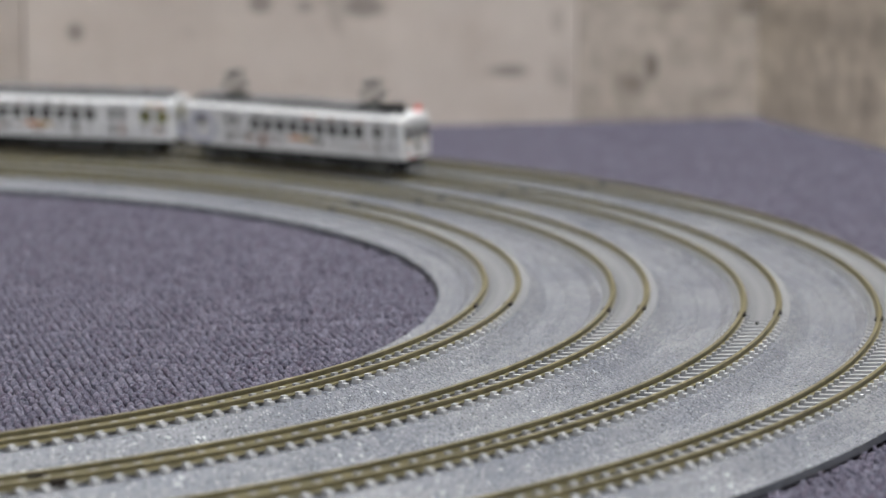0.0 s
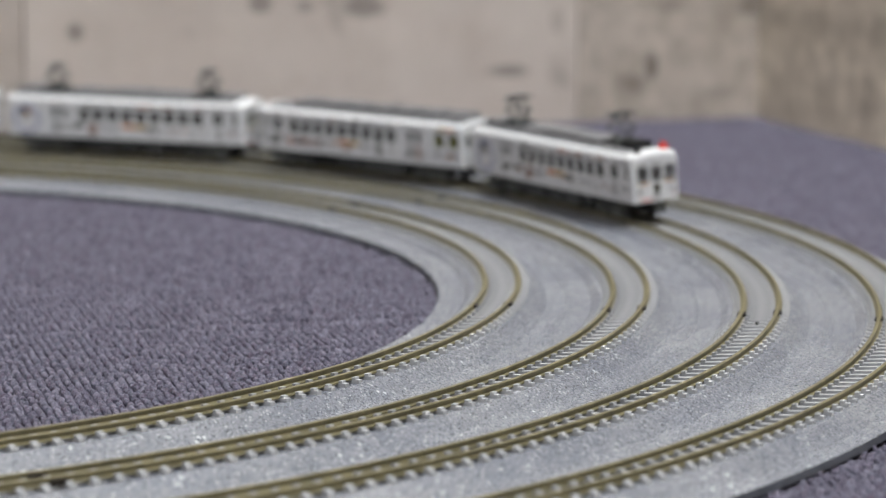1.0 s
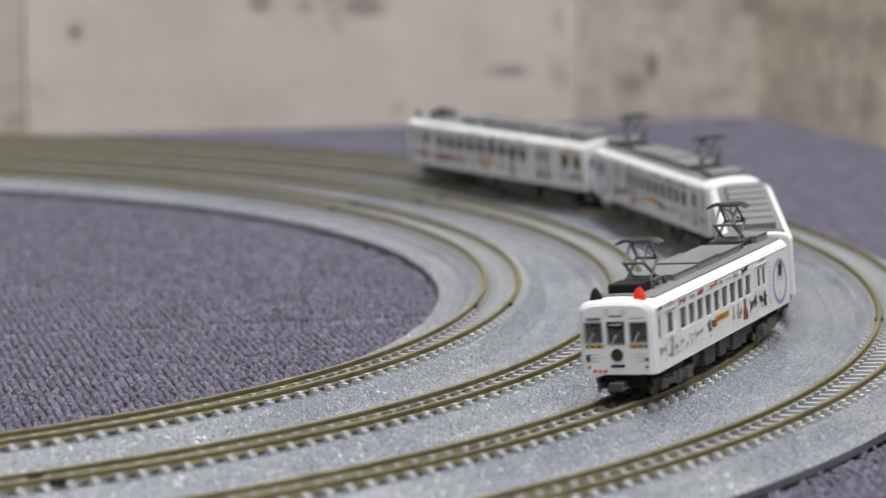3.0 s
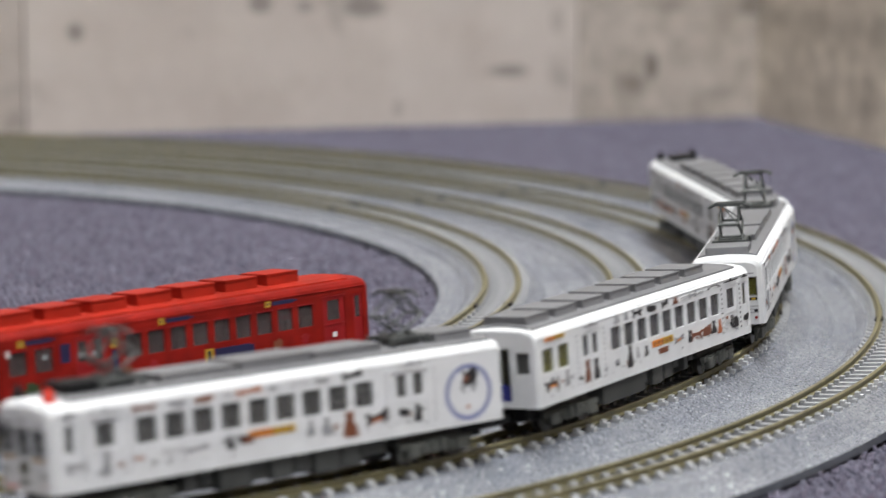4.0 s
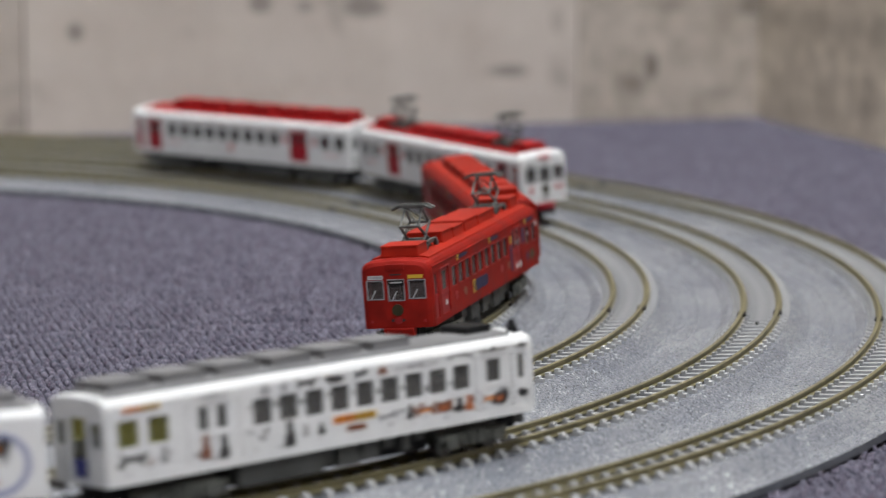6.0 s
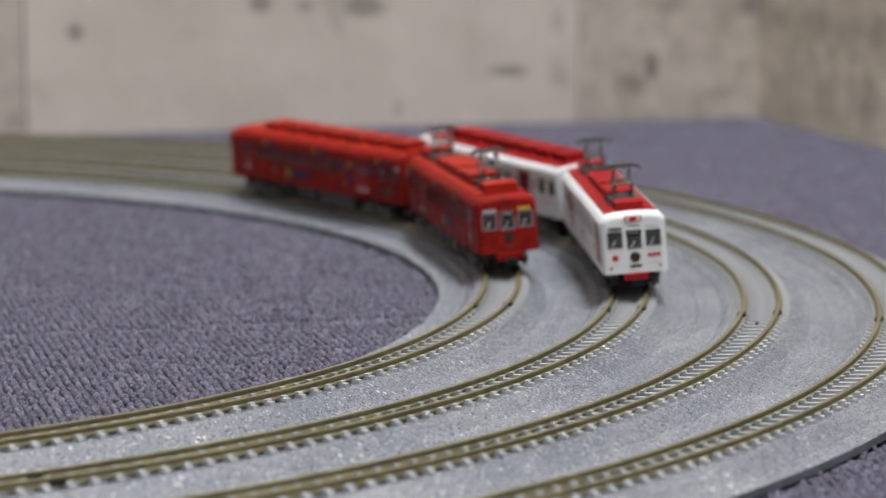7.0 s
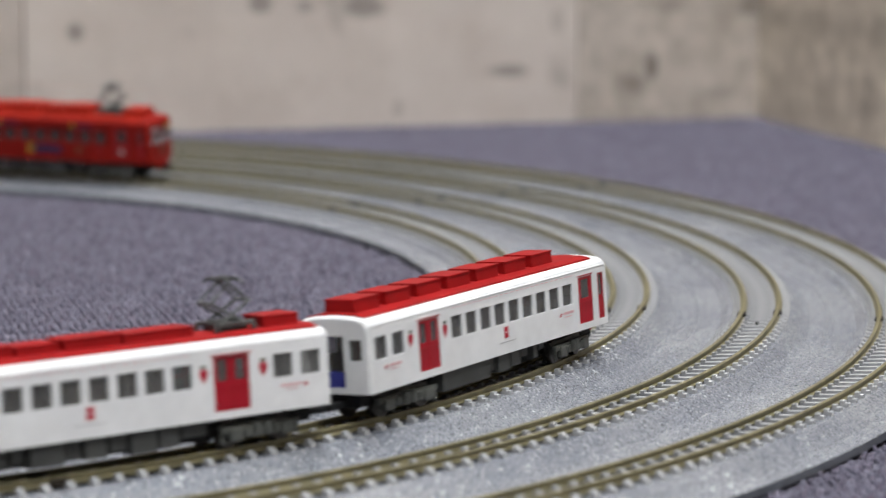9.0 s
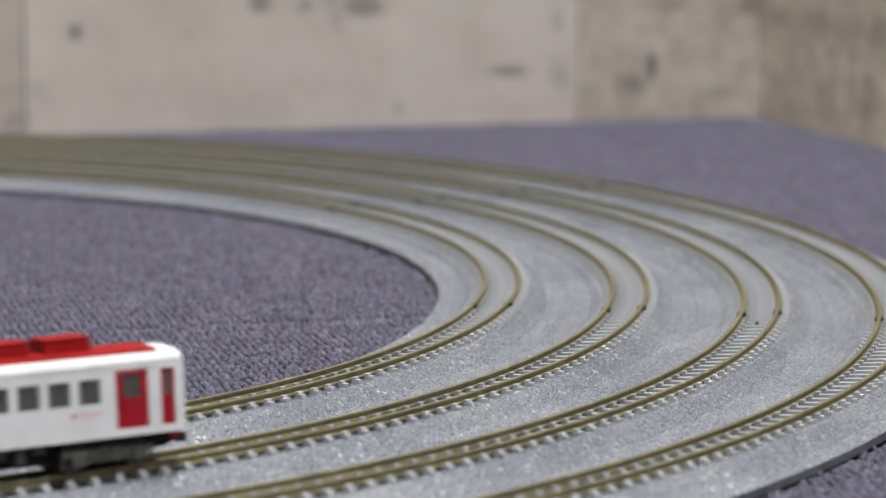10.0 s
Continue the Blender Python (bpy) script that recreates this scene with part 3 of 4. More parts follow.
def car(name, label, group, body, roof, boxes, door, radius, pantos=(), box_h=2.9, box_w=4.6, glass_end=M_GLASS, windows=WINDOWS, pane=M_GLASS, screen=None):
    """One tram car with its openings, glazing, doors, roof gear, underfloor gear and trucks."""
    thing = tagged(new(name), label, "model train car", group)
    shell = part("body", body_shell(windows), body, thing)
    bm = bmesh.new()
    xs = (-LEN / 2 + 1.6, LEN / 2 - 5.5)
    rows = []
    for x in xs:
        rows.append([bm.verts.new(Vector((x, y, z)) * MM) for y, z in ((7.45, 23.0), (7.3, 23.5), (5, 24.0), (0, 24.25), (-5, 24.0), (-7.3, 23.5), (-7.45, 23.0))])
    for i in range(6):
        bm.faces.new((rows[0][i], rows[0][i + 1], rows[1][i + 1], rows[1][i]))
    bm.faces.new(rows[0]), bm.faces.new(rows[1][::-1])
    bmesh.ops.recalc_face_normals(bm, faces=bm.faces[:])
    part("roof", bm, roof, thing)
    for k, (a, b) in enumerate(boxes):
        top = 24.2 + box_h + (0.35 * (k % 2) if pantos else 0.0)
        bm = boxed(a, b, -box_w, box_w, 23.6, top, bevel=0.22)
        for v in bm.verts:
            if v.co.z > 0.0245:
                v.co.y *= 0.93
        box(bm, a - 0.12, b + 0.12, -box_w * 0.93 - 0.2, box_w * 0.93 + 0.2, top - 0.5, top + 0.02, 0.12)
        part("roof_box", bm, roof, thing)
    for x in pantos:
        pantograph(thing, x)
    for a, b in windows:
        for s in (-1, 1):
            ob = part("window_pane", boxed(a, b, s * HALF - s * 0.42 - 0.06, s * HALF - s * 0.42 + 0.06, W_LO, W_HI), glass_end if a < -40 else pane, thing)
            ob.visible_shadow = False
    for a, b, n in DOORS:
        w = (b - a)
        win = [(a + w * (k + 0.5) / n - 1.15, a + w * (k + 0.5) / n + 1.15, 14.6, 19.0) for k in range(n)] if n > 1 else [(a + 1.6, b - 1.6, 14.4, 19.0)]
        for s in (-1, 1):
            d = part("door", plate(bmesh.new(), (a, b), (D_LO, D_HI), win, lambda u, v, q, s=s: (u, s * (HALF - 0.18 - q), v), 0.3), door, thing)
            bm = bmesh.new()
            box(bm, a, b, s * (HALF - 0.12) - 0.08, s * (HALF - 0.12) + 0.08, 13.3, 13.6)
            if n > 1:
                box(bm, (a + b) / 2 - 0.12, (a + b) / 2 + 0.12, s * (HALF - 0.12) - 0.07, s * (HALF - 0.12) + 0.07, D_LO, D_HI)
            part("door_rail", bm, door, d)
            for u0, u1, v0, v1 in win:
                ob = part("door_pane", boxed(u0, u1, s * (HALF - 0.34) - 0.05, s * (HALF - 0.34) + 0.05, v0, v1), pane, d)
                ob.visible_shadow = False
            bm = boxed(a - 0.5, b + 0.5, s * HALF - 0.05, s * HALF + 0.25, D_HI + 0.15, D_HI + 0.45)
            part("door_gutter", bm, door, thing)
    for s in (-1, 1):
        a, b = CAB_DOOR
        d = part("cab_door", plate(bmesh.new(), (a, b), (D_LO, D_HI), [(a + 0.7, b - 0.7, 14.2, 19.2)], lambda u, v, q, s=s: (u, s * (HALF - 0.18 - q), v), 0.3), door, thing)
        ob = part("door_pane", boxed(a + 0.7, b - 0.7, s * (HALF - 0.34) - 0.05, s * (HALF - 0.34) + 0.05, 14.2, 19.2), pane, d)
        ob.visible_shadow = False
    h = LEN / 2
    for y0, y1, z0, z1 in ((-7.5, -3.3, 14.0, 18.6), (-2.05, 2.05, 13.6, 18.8), (3.3, 7.5, 14.0, 18.6)):
        frame_bm = plate(bmesh.new(), (y0 - 0.14, y1 + 0.14), (z0 - 0.14, z1 + 0.14), [(y0 + 0.1, y1 - 0.1, z0 + 0.1, z1 - 0.1)], lambda u, v, d: (h + 0.12 - d, u, v), 0.3)
        part("windscreen_frame", frame_bm, M_GREYP, thing)
        ob = part("windscreen", boxed(h - 0.4, h - 0.28, y0, y1, z0, z1), screen or pane, thing)
        ob.visible_shadow = False
        bm = rod(bmesh.new(), (h + 0.2, y0 + 1.0, z0 + 0.1), (h + 0.2, y0 + 2.2, z0 + 2.3), 0.13)
        part("wiper", bm, M_PALEP, thing)
    for y0, y1 in ((-7.3, -4.1), (4.1, 7.3)):
        ob = part("end_pane", boxed(-h + 0.28, -h + 0.4, y0, y1, 14.0, 18.6), M_GLASS, thing)
        ob.visible_shadow = False
    for s in (-1, 1):
        y0, y1 = sorted((s * 8.9, s * 9.22))
        part("rain_gutter", boxed(-h + 1.0, h - 1.8, y0, y1, 21.25, 21.5, bevel=0.06), body, thing)
    part("floor_pan", boxed(-h + 1, h - 1.5, -8.4, 8.4, 6.8, 7.6), M_UNDER, thing)
    for s in (-1, 1):
        y0, y1 = sorted((s * 4.8, s * 8.3))
        part("bench", boxed(-24, 38, y0, y1, 7.6, 10.4, bevel=0.4), M_SEAT, thing)
        y0, y1 = sorted((s * 7.4, s * 8.4))
        bm = bmesh.new()
        seat_rng = random.Random(7)
        for k in range(13):
            x0 = -24 + 4.75 * k + seat_rng.uniform(-0.3, 0.3)
            box(bm, x0, x0 + seat_rng.uniform(3.2, 4.5), y0, y1, 10.4, seat_rng.uniform(15.6, 17.4), 0.3)
        part("bench_back", bm, M_BENCH, thing)
    part("cab_bulkhead", boxed(47.4, 47.9, -8.4, 8.4, 7.6, 20.2), M_BENCH, thing)
    part("driver_desk", boxed(49.0, 53.0, -7.8, 2.0, 7.6, 13.0, bevel=0.4), M_UNDER, thing)
    part("gangway_panel", boxed(-h + 0.6, -h + 1.2, -2.6, 2.6, 8.0, 11.5), M_BLUE, thing)
    bellows = plate(bmesh.new(), (-3.5, 3.5), (7.6, 19.6), [(-2.5, 2.5, 8.2, 18.8)], lambda u, v, d: (-h - 1.3 + d, u, v), 1.35)
    if pantos and roof == M_GREYROOF:
        part("gangway_frame", bellows, M_SLATE, thing)
    gear = MOTOR_GEAR if pantos else TRAILER_GEAR
    for x0, x1, z, y in gear:
        for s in (-1, 1):
            y0, y1 = sorted((s * 2.0, s * y))
            part("equipment_box", boxed(x0, x1, y0, y1, z, 6.8, bevel=0.25), M_UNDER, thing)
    for s in (-1, 1):
        x0, x1 = sorted((s * 47.0, s * 52.5))
        part("end_beam", boxed(x0, x1, -4.4, 4.4, 3.2, 6.8, bevel=0.3), M_BLACK, thing)
    # Added black block, hides lit ground where the car's shadow should lie.
    part("light_block", boxed(-27.5, 27.5, -4.2, 4.2, 2.0, 6.8, bevel=0.3), M_BLACK, thing)
    bm = bmesh.new()
    for s in (-1, 1):
        rod(bm, (-25, s * 5.6, 5.6), (25, s * 5.6, 5.6), 0.35)
    part("pipe_run", bm, M_BLACK, thing)
    swing = math.degrees(math.asin(0.037 / radius)) * (-1 if pantos else 1)
    for s in (-1, 1):
        bogie(thing, s * 37.0, s * swing)
    bm = boxed(-h - 4.2, -h + 2, -1.2, 1.2, 3.6, 5.0, bevel=0.3)
    part("coupler", bm, M_BLACK, thing)
    bm = boxed(h - 3, h + 2.2, -1.3, 1.3, 3.4, 5.0, bevel=0.3)
    box(bm, h + 1.2, h + 2.8, -1.7, 1.7, 3.2, 5.2, 0.3)
    part("coupler", bm, M_BLACK if body != M_WHITE or roof != M_GREYROOF else M_UNDER, thing)
    return thing


def sticker(thing, name, x0, x1, z0, z1, material, sides=(-1, 1), lift=0.05, tilt=0.0, label=""):
    """A printed bar on the car's side."""
    for s in sides:
        bm = bmesh.new()
        cx, cz = (x0 + x1) / 2, (z0 + z1) / 2
        box(bm, x0 - cx, x1 - cx, -0.04, 0.04, z0 - cz, z1 - cz)
        ob = part(name, bm, material, thing, label)
        ob.matrix_basis = pose(cx * MM, s * (HALF + lift) * MM, cz * MM, 0, tilt, 0)


def blot(thing, name, x, z, w, h, material, seed, sides=(-1, 1), lift=0.07):
    """A small printed patch with an uneven outline."""
    rng = random.Random(seed)
    pts = []
    n = 13
    for k in range(n):
        a = 2 * math.pi * k / n
        r = rng.uniform(0.4, 1.25)
        pts.append((math.cos(a) * w * r, math.sin(a) * h * r))
    for s in sides:
        bm = bmesh.new()
        top = [bm.verts.new(Vector((x + u, s * (HALF + lift), z + v)) * MM) for u, v in pts]
        low = [bm.verts.new(Vector((x + u, s * (HALF - 0.2), z + v)) * MM) for u, v in pts]
        bm.faces.new(top), bm.faces.new(low[::-1])
        for k in range(n):
            bm.faces.new((top[k], low[k], low[(k + 1) % n], top[(k + 1) % n]))
        bmesh.ops.recalc_face_normals(bm, faces=bm.faces[:])
        part(name, bm, material, thing)


BERRY = ((0, -1), (0.6, -0.2), (0.75, 0.4), (0.4, 0.75), (-0.4, 0.75), (-0.75, 0.4), (-0.6, -0.2))
SITTING = ((-0.9, -1), (0.8, -1), (1.0, -0.6), (0.75, 0.0), (0.55, 0.35), (0.65, 0.7), (0.55, 1.0), (0.25, 0.8), (-0.05, 0.8), (-0.3, 1.0), (-0.4, 0.5), (-0.25, 0.2), (-0.75, -0.3))
WALKING = ((-1, -1), (-0.75, -1), (-0.6, -0.3), (0.4, -0.35), (0.5, -1), (0.75, -1), (0.7, 0.0), (1.0, 0.1), (1.0, 0.55), (0.85, 0.5), (0.65, 0.6), (0.55, 0.3), (-0.7, 0.35), (-0.9, 1.0), (-1.0, 0.9), (-0.85, 0.1))
CURLED = ((-0.9, -0.8), (0.5, -0.85), (0.95, -0.4), (1.0, 0.2), (0.85, 0.75), (0.6, 0.45), (0.35, 0.7), (0.2, 0.35), (-0.4, 0.5), (-0.95, 0.1))
LEAPING = ((-1.0, -0.9), (-0.6, -0.5), (0.1, -0.2), (0.8, -0.3), (1.0, -0.1), (0.7, 0.1), (0.95, 0.5), (0.7, 1.0), (0.5, 0.7), (0.1, 0.4), (-0.5, 0.2), (-0.8, 0.6), (-1.0, 0.5), (-0.8, -0.2))


def figure(thing, x, z, w, h, material, shape, flip=1, lift=0.09, patch=None):
    """A small printed animal in outline, with a paler or darker patch."""
    for s in (-1, 1):
        for pts, m, up in (([(x + flip * w * u, z + h * v) for u, v in shape], material, lift),
                           ([(x + flip * w * (u * 0.42 - 0.1), z + h * (v * 0.42 - 0.2)) for u, v in shape], patch, lift + 0.03)):
            if m is None:
                continue
            bm = bmesh.new()
            top = [bm.verts.new(Vector((u, s * (HALF + up), v)) * MM) for u, v in pts]
            low = [bm.verts.new(Vector((u, s * (HALF - 0.1), v)) * MM) for u, v in pts]
            bm.faces.new(top), bm.faces.new(low[::-1])
            for k in range(len(pts)):
                bm.faces.new((top[k], low[k], low[(k + 1) % len(pts)], top[(k + 1) % len(pts)]))
            bmesh.ops.recalc_face_normals(bm, faces=bm.faces[:])
            part("figure_print", bm, m, thing)


def face_bar(thing, name, y0, y1, z0, z1, material, lift=0.06, label=""):
    h = LEN / 2
    part(name, boxed(h - 0.05, h + lift, y0, y1, z0, z1), material, thing, label)


def face_disc(thing, name, y, z, r, material, lift=0.15, label=""):
    h = LEN / 2
    part(name, disc(bmesh.new(), (h, y, z), (1, 0, 0), r, lift * 2), material, thing, label)


BOXES_MOTOR = [(41.5, 50.0), (17.3, 27.5), (7.0, 16.7), (-7.6, 5.4), (-25.0, -8.1), (-51.0, -42.0)]
BOXES_TRAILER = [(-51.4 + 13.0 * k, -41.4 + 13.0 * k) for k in range(7)]
PANTOS = (35.0, -35.0)


def cat_car(motor, seed, dressed):
    radius = RADII[2]
    boxes = [(9.5, 27.0), (-8.5, 8.5), (-26.5, -9.5), (-50.5, -40.5)] if motor else (BOXES_TRAILER[:6] if dressed else BOXES_TRAILER)
    thing = car("train_car", "white model tram car with small dark prints" + (" and two pantographs" if motor else " and grey roof boxes"), "white printed train",
                M_WHITE, M_GREYROOF, boxes, M_WHITE, radius, PANTOS if motor else (), 1.3 if motor else 1.6, 5.4, M_GLASSY, WINDOWS[2:] if motor else WINDOWS, screen=None if dressed else M_GLASSY)
    if not dressed and motor:
        part("roof_box", boxed(40.5, 49.5, -5.4, 5.4, 23.6, 25.6, bevel=0.35), M_GREYROOF, thing)
    if dressed:
        part("roof_unit", boxed(40.0, 47.5, -4.0, 4.0, 23.8, 26.2 if motor else 25.6, bevel=0.4), M_BLACK, thing, "black roof unit behind the cab")
    for s, m in ((-1, M_BLACK), (1, M_EARRED if motor else M_BLACK)) if dressed else ():
        bm = bmesh.new()      # a rounded shield that thins towards its tip
        rows = []
        for z, w, d in ((22.4, 1.6, 1.3), (23.9, 1.55, 1.1), (24.9, 1.25, 0.85), (25.7, 0.75, 0.55), (26.2, 0.25, 0.3)):
            rows.append([bm.verts.new(Vector((52.2 + d * math.cos(q), s * 5.2 + w * math.sin(q), z)) * MM) for q in [math.pi * k / 5 for k in range(10)]])
        for lo, hi in zip(rows, rows[1:]):
            for k in range(10):
                bm.faces.new((lo[k], lo[(k + 1) % 10], hi[(k + 1) % 10], hi[k]))
        bm.faces.new(rows[0]), bm.faces.new(rows[-1])
        bmesh.ops.recalc_face_normals(bm, faces=bm.faces[:])
        part("ear", bm, m, thing, "scarlet pointed ear on the cab roof" if m == M_EARRED else "black pointed ear on the cab roof")
    rng = random.Random(seed)
    shapes = (SITTING, WALKING, CURLED, LEAPING)
    if motor:     # a frieze above the windows: place, half size, print, shape
        frieze = ((34.0, 1.9, 0.8, M_BROWN, 1), (26.6, 1.5, 0.7, M_GREYP, 2), (20.5, 1.6, 0.8, M_BROWN, 2), (14.8, 0.9, 0.6, M_PALEP, 0), (9.8, 2.3, 0.9, M_RUST, 3), (4.0, 0.8, 0.6, M_GREYP, 2),
                  (-2.5, 1.6, 0.6, M_PALEP, 1), (-8.0, 1.3, 0.7, M_GREYP, 2), (-15.5, 1.9, 1.1, M_INK, 3))
        below = ((49.5, 1.4, 1.0, M_GREYP, 1), (43.0, 0.9, 1.9, M_GREYP, 0), (36.0, 1.1, 0.8, M_PALEP, 2), (28.0, 1.6, 0.8, M_PALEP, 1), (22.5, 1.7, 0.7, M_GREYP, 3), (14.6, 0.9, 1.1, M_INK, 0), (11.0, 1.1, 1.0, M_INK, 2),
                 (-4.5, 0.9, 1.3, M_GREYP, 0), (-8.8, 1.1, 1.5, M_GREYP, 0), (-14.6, 1.7, 2.1, M_BROWN, 0), (-21.5, 1.9, 1.6, M_INK, 3), (-28.4, 0.8, 0.8, M_INK, 2), (-32.0, 0.8, 1.4, M_INK, 0))
    else:
        frieze = ((-17.6, 1.1, 1.0, M_GREYP, 0), (-12.7, 0.7, 0.9, M_GREYP, 0), (-7.2, 1.7, 1.0, M_INK, 1), (0.1, 1.7, 1.0, M_INK, 2), (6.9, 1.2, 1.1, M_INK, 3), (12.6, 1.0, 0.8, M_BROWN, 0),
                  (17.5, 1.5, 0.6, M_PALEP, 2), (21.5, 1.6, 0.7, M_GREYP, 1), (26.0, 1.2, 0.5, M_PALEP, 2))
        below = ((-49.0, 1.9, 1.1, M_INK, 1), (-42.0, 0.9, 1.4, M_GREYP, 0), (-32.4, 1.0, 1.9, M_BROWN, 0), (-28.0, 1.0, 1.8, M_INK, 0), (-18.5, 0.6, 0.6, M_GREYP, 2), (-12.0, 1.2, 2.1, M_INK, 0), (-8.0, 0.6, 1.0, M_GREYP, 0),
                 (-3.8, 0.8, 0.9, M_INK, 0), (13.5, 1.6, 0.8, M_GREYP, 3), (19.2, 0.8, 1.2, M_INK, 0), (23.0, 1.9, 1.0, M_BROWN, 1), (28.5, 1.4, 1.3, M_BROWN, 2), (32.6, 1.2, 1.2, M_INK, 0), (35.6, 1.1, 1.3, M_RUST, 0),
                 (41.5, 1.8, 1.2, M_PALEP, 1), (44.3, 1.4, 1.5, M_INK, 2), (51.0, 0.8, 0.8, M_INK, 2))
    for k, (x, w, h, m, kind) in enumerate(frieze):
        figure(thing, x, 20.4, w * 1.4, h, m, shapes[kind], 1 if (k + seed) % 2 else -1, 0.14 if k % 3 else 0.11)
    for k, (x, w, h, m, kind) in enumerate(below):
        figure(thing, x, rng.uniform(10.9, 11.6), w * (1.25 if kind == 0 else 1.7), h * 1.3, m, shapes[kind], 1 if (k + seed) % 3 else -1, 0.09, (None, M_ORANGE, M_RUST, None)[(k + seed) % 4] if w > 1.0 and kind else None)
    for k in range(9):        # faint marks on the pillars and under the sill
        blot(thing, "paw_print", -21.4 + 6.5 * k, rng.uniform(14.6, 18.2), rng.uniform(0.25, 0.45) * (1.5 if seed == 23 else 1), rng.uniform(0.4, 1.0), M_INK if seed == 23 else (M_PALEP, M_GREYP, M_PALEP)[k % 3], seed * 90 + k, lift=0.05)
    for k in range(18):       # more small figures between the large ones
        x = -50 + 99 * (k + rng.uniform(-0.4, 0.4)) / 18
        if (motor and x < -36) or -3.0 < x < 12.5:
            continue
        figure(thing, x, rng.uniform(9.8, 12.6), rng.uniform(0.5, 1.0), rng.uniform(0.4, 0.8), (M_INK, M_BROWN, M_GREYP)[k % 3], shapes[rng.randrange(4)], rng.choice((-1, 1)), 0.07)
    for k in range(20):
        x = -50 + 99 * (k + rng.uniform(-0.3, 0.3)) / 20
        if (motor and x < -38) or -2.0 < x < 11.5:
            continue
        blot(thing, "paw_print", x, rng.uniform(8.6, 9.8), rng.uniform(0.4, 1.0), rng.uniform(0.2, 0.5), (M_PALEP, M_GREYP, M_PALEP)[k % 3], seed * 95 + k, lift=0.05)
    for s in (-1, 1):     # read from left to right on either side
        sticker(thing, "print_bar", -0.8, 4.7, 11.3, 12.8, M_ORANGE if s < 0 else M_YELLOW, (s,))
        sticker(thing, "print_bar", 4.7, 10.2, 11.3, 12.8, M_YELLOW if s < 0 else M_ORANGE, (s,))
    for k in range(5):
        sticker(thing, "print_mark", 0.0 + 2.0 * k, 1.1 + 2.0 * k, 11.6, 12.5, M_BROWN, lift=0.09)
    if not motor:
        sticker(thing, "print_bar", 2.6, 7.4, 9.4, 10.6, M_BROWN)
        for k in range(7):    # an arched garland over the last window
            a = math.pi * (k + 0.5) / 7
            sticker(thing, "print_mark", 33.4 - 3.1 * math.cos(a) - 0.45, 33.4 - 3.1 * math.cos(a) + 0.45, 20.1 + 0.75 * math.sin(a), 20.35 + 0.75 * math.sin(a), M_INK, lift=0.12)
    for x0, x1, m in ((-33.4, -27.0, M_GREYP), (39.0, 46.6, M_INK if not motor else M_GREYP), (49.0, 52.4, M_INK)):
        sticker(thing, "print_bar", x0, x1, 20.75, 21.0, m, lift=0.22)
        sticker(thing, "print_mark", (x0 + x1) / 2 - 0.5, (x0 + x1) / 2 + 0.5, 21.0, 21.5, m, lift=0.2)
    for x in (-36.6, -24.0, 37.6, 47.8):
        for k in range(10):
            sticker(thing, "print_dot", x - 0.17, x + 0.17, 8.8 + k * 1.15, 9.3 + k * 1.15, M_INK if x > 0 and not motor else M_GREYP)
    if motor:
        for s in (-1, 1):
            bm = bmesh.new()
            n = 28
            for k in range(n):
                a0, a1 = 2 * math.pi * k / n, 2 * math.pi * (k + 1) / n
                vs = [bm.verts.new(Vector((-45.5 + math.cos(a) * r * 1.08, s * (HALF + 0.06), 13.4 + math.sin(a) * r)) * MM) for a, r in ((a0, 5.9), (a1, 5.9), (a1, 4.8), (a0, 4.8))]
                bm.faces.new(vs if s > 0 else vs[::-1])
            part("ring_print", bm, M_RING, thing, "blue oval ring printed on the side")
        blot(thing, "print", -45.6, 16.3, 2.7, 2.1, M_INK, 91)
        blot(thing, "print", -46.9, 14.2, 0.9, 1.5, M_GREYP, 96)
        blot(thing, "print", -44.0, 14.4, 0.7, 1.3, M_GREYP, 94)
        blot(thing, "print", -45.4, 12.2, 2.6, 2.7, M_PALEP, 95, lift=0.05)
        blot(thing, "print", -44.9, 16.2, 0.8, 0.8, M_ORANGE if seed == 22 else M_BROWN, 92, lift=0.09)
        blot(thing, "print", -45.5, 10.4, 0.7, 0.5, M_RUST, 93, lift=0.09)
        sticker(thing, "backing_print", -49.0, -42.0, 9.5, 17.5, M_WHITE, lift=0.02)
    else:
        sticker(thing, "print_bar", -51.0, -47.0, 20.35, 21.2, M_ORANGE, lift=0.16)
        sticker(thing, "print_bar", -47.0, -42.6, 20.35, 21.2, M_YELLOW, lift=0.16)
        for k in range(4):
            sticker(thing, "print_mark", -50.2 + 1.9 * k, -49.2 + 1.9 * k, 20.5, 21.0, M_BROWN, lift=0.2)
    cab_face(thing, M_INK, M_EARRED)
    face_bar(thing, "print_bar", -7.4, -3.0, 12.75, 13.5, M_INK)
    face_bar(thing, "print_bar", 3.0, 7.4, 12.75, 13.5, M_INK)
    for s in (-1, 1):
        face_disc(thing, "headlight", s * 2.0, 21.0, 0.6, M_GREYP, 0.12)
        face_disc(thing, "headlight_lens", s * 2.0, 21.0, 0.42, M_WHITE, 0.2)
        face_bar(thing, "print_mark", s * 7.0 - 0.5, s * 7.0 + 0.4, 9.8, 10.5 if s > 0 else 11.2, M_INK)
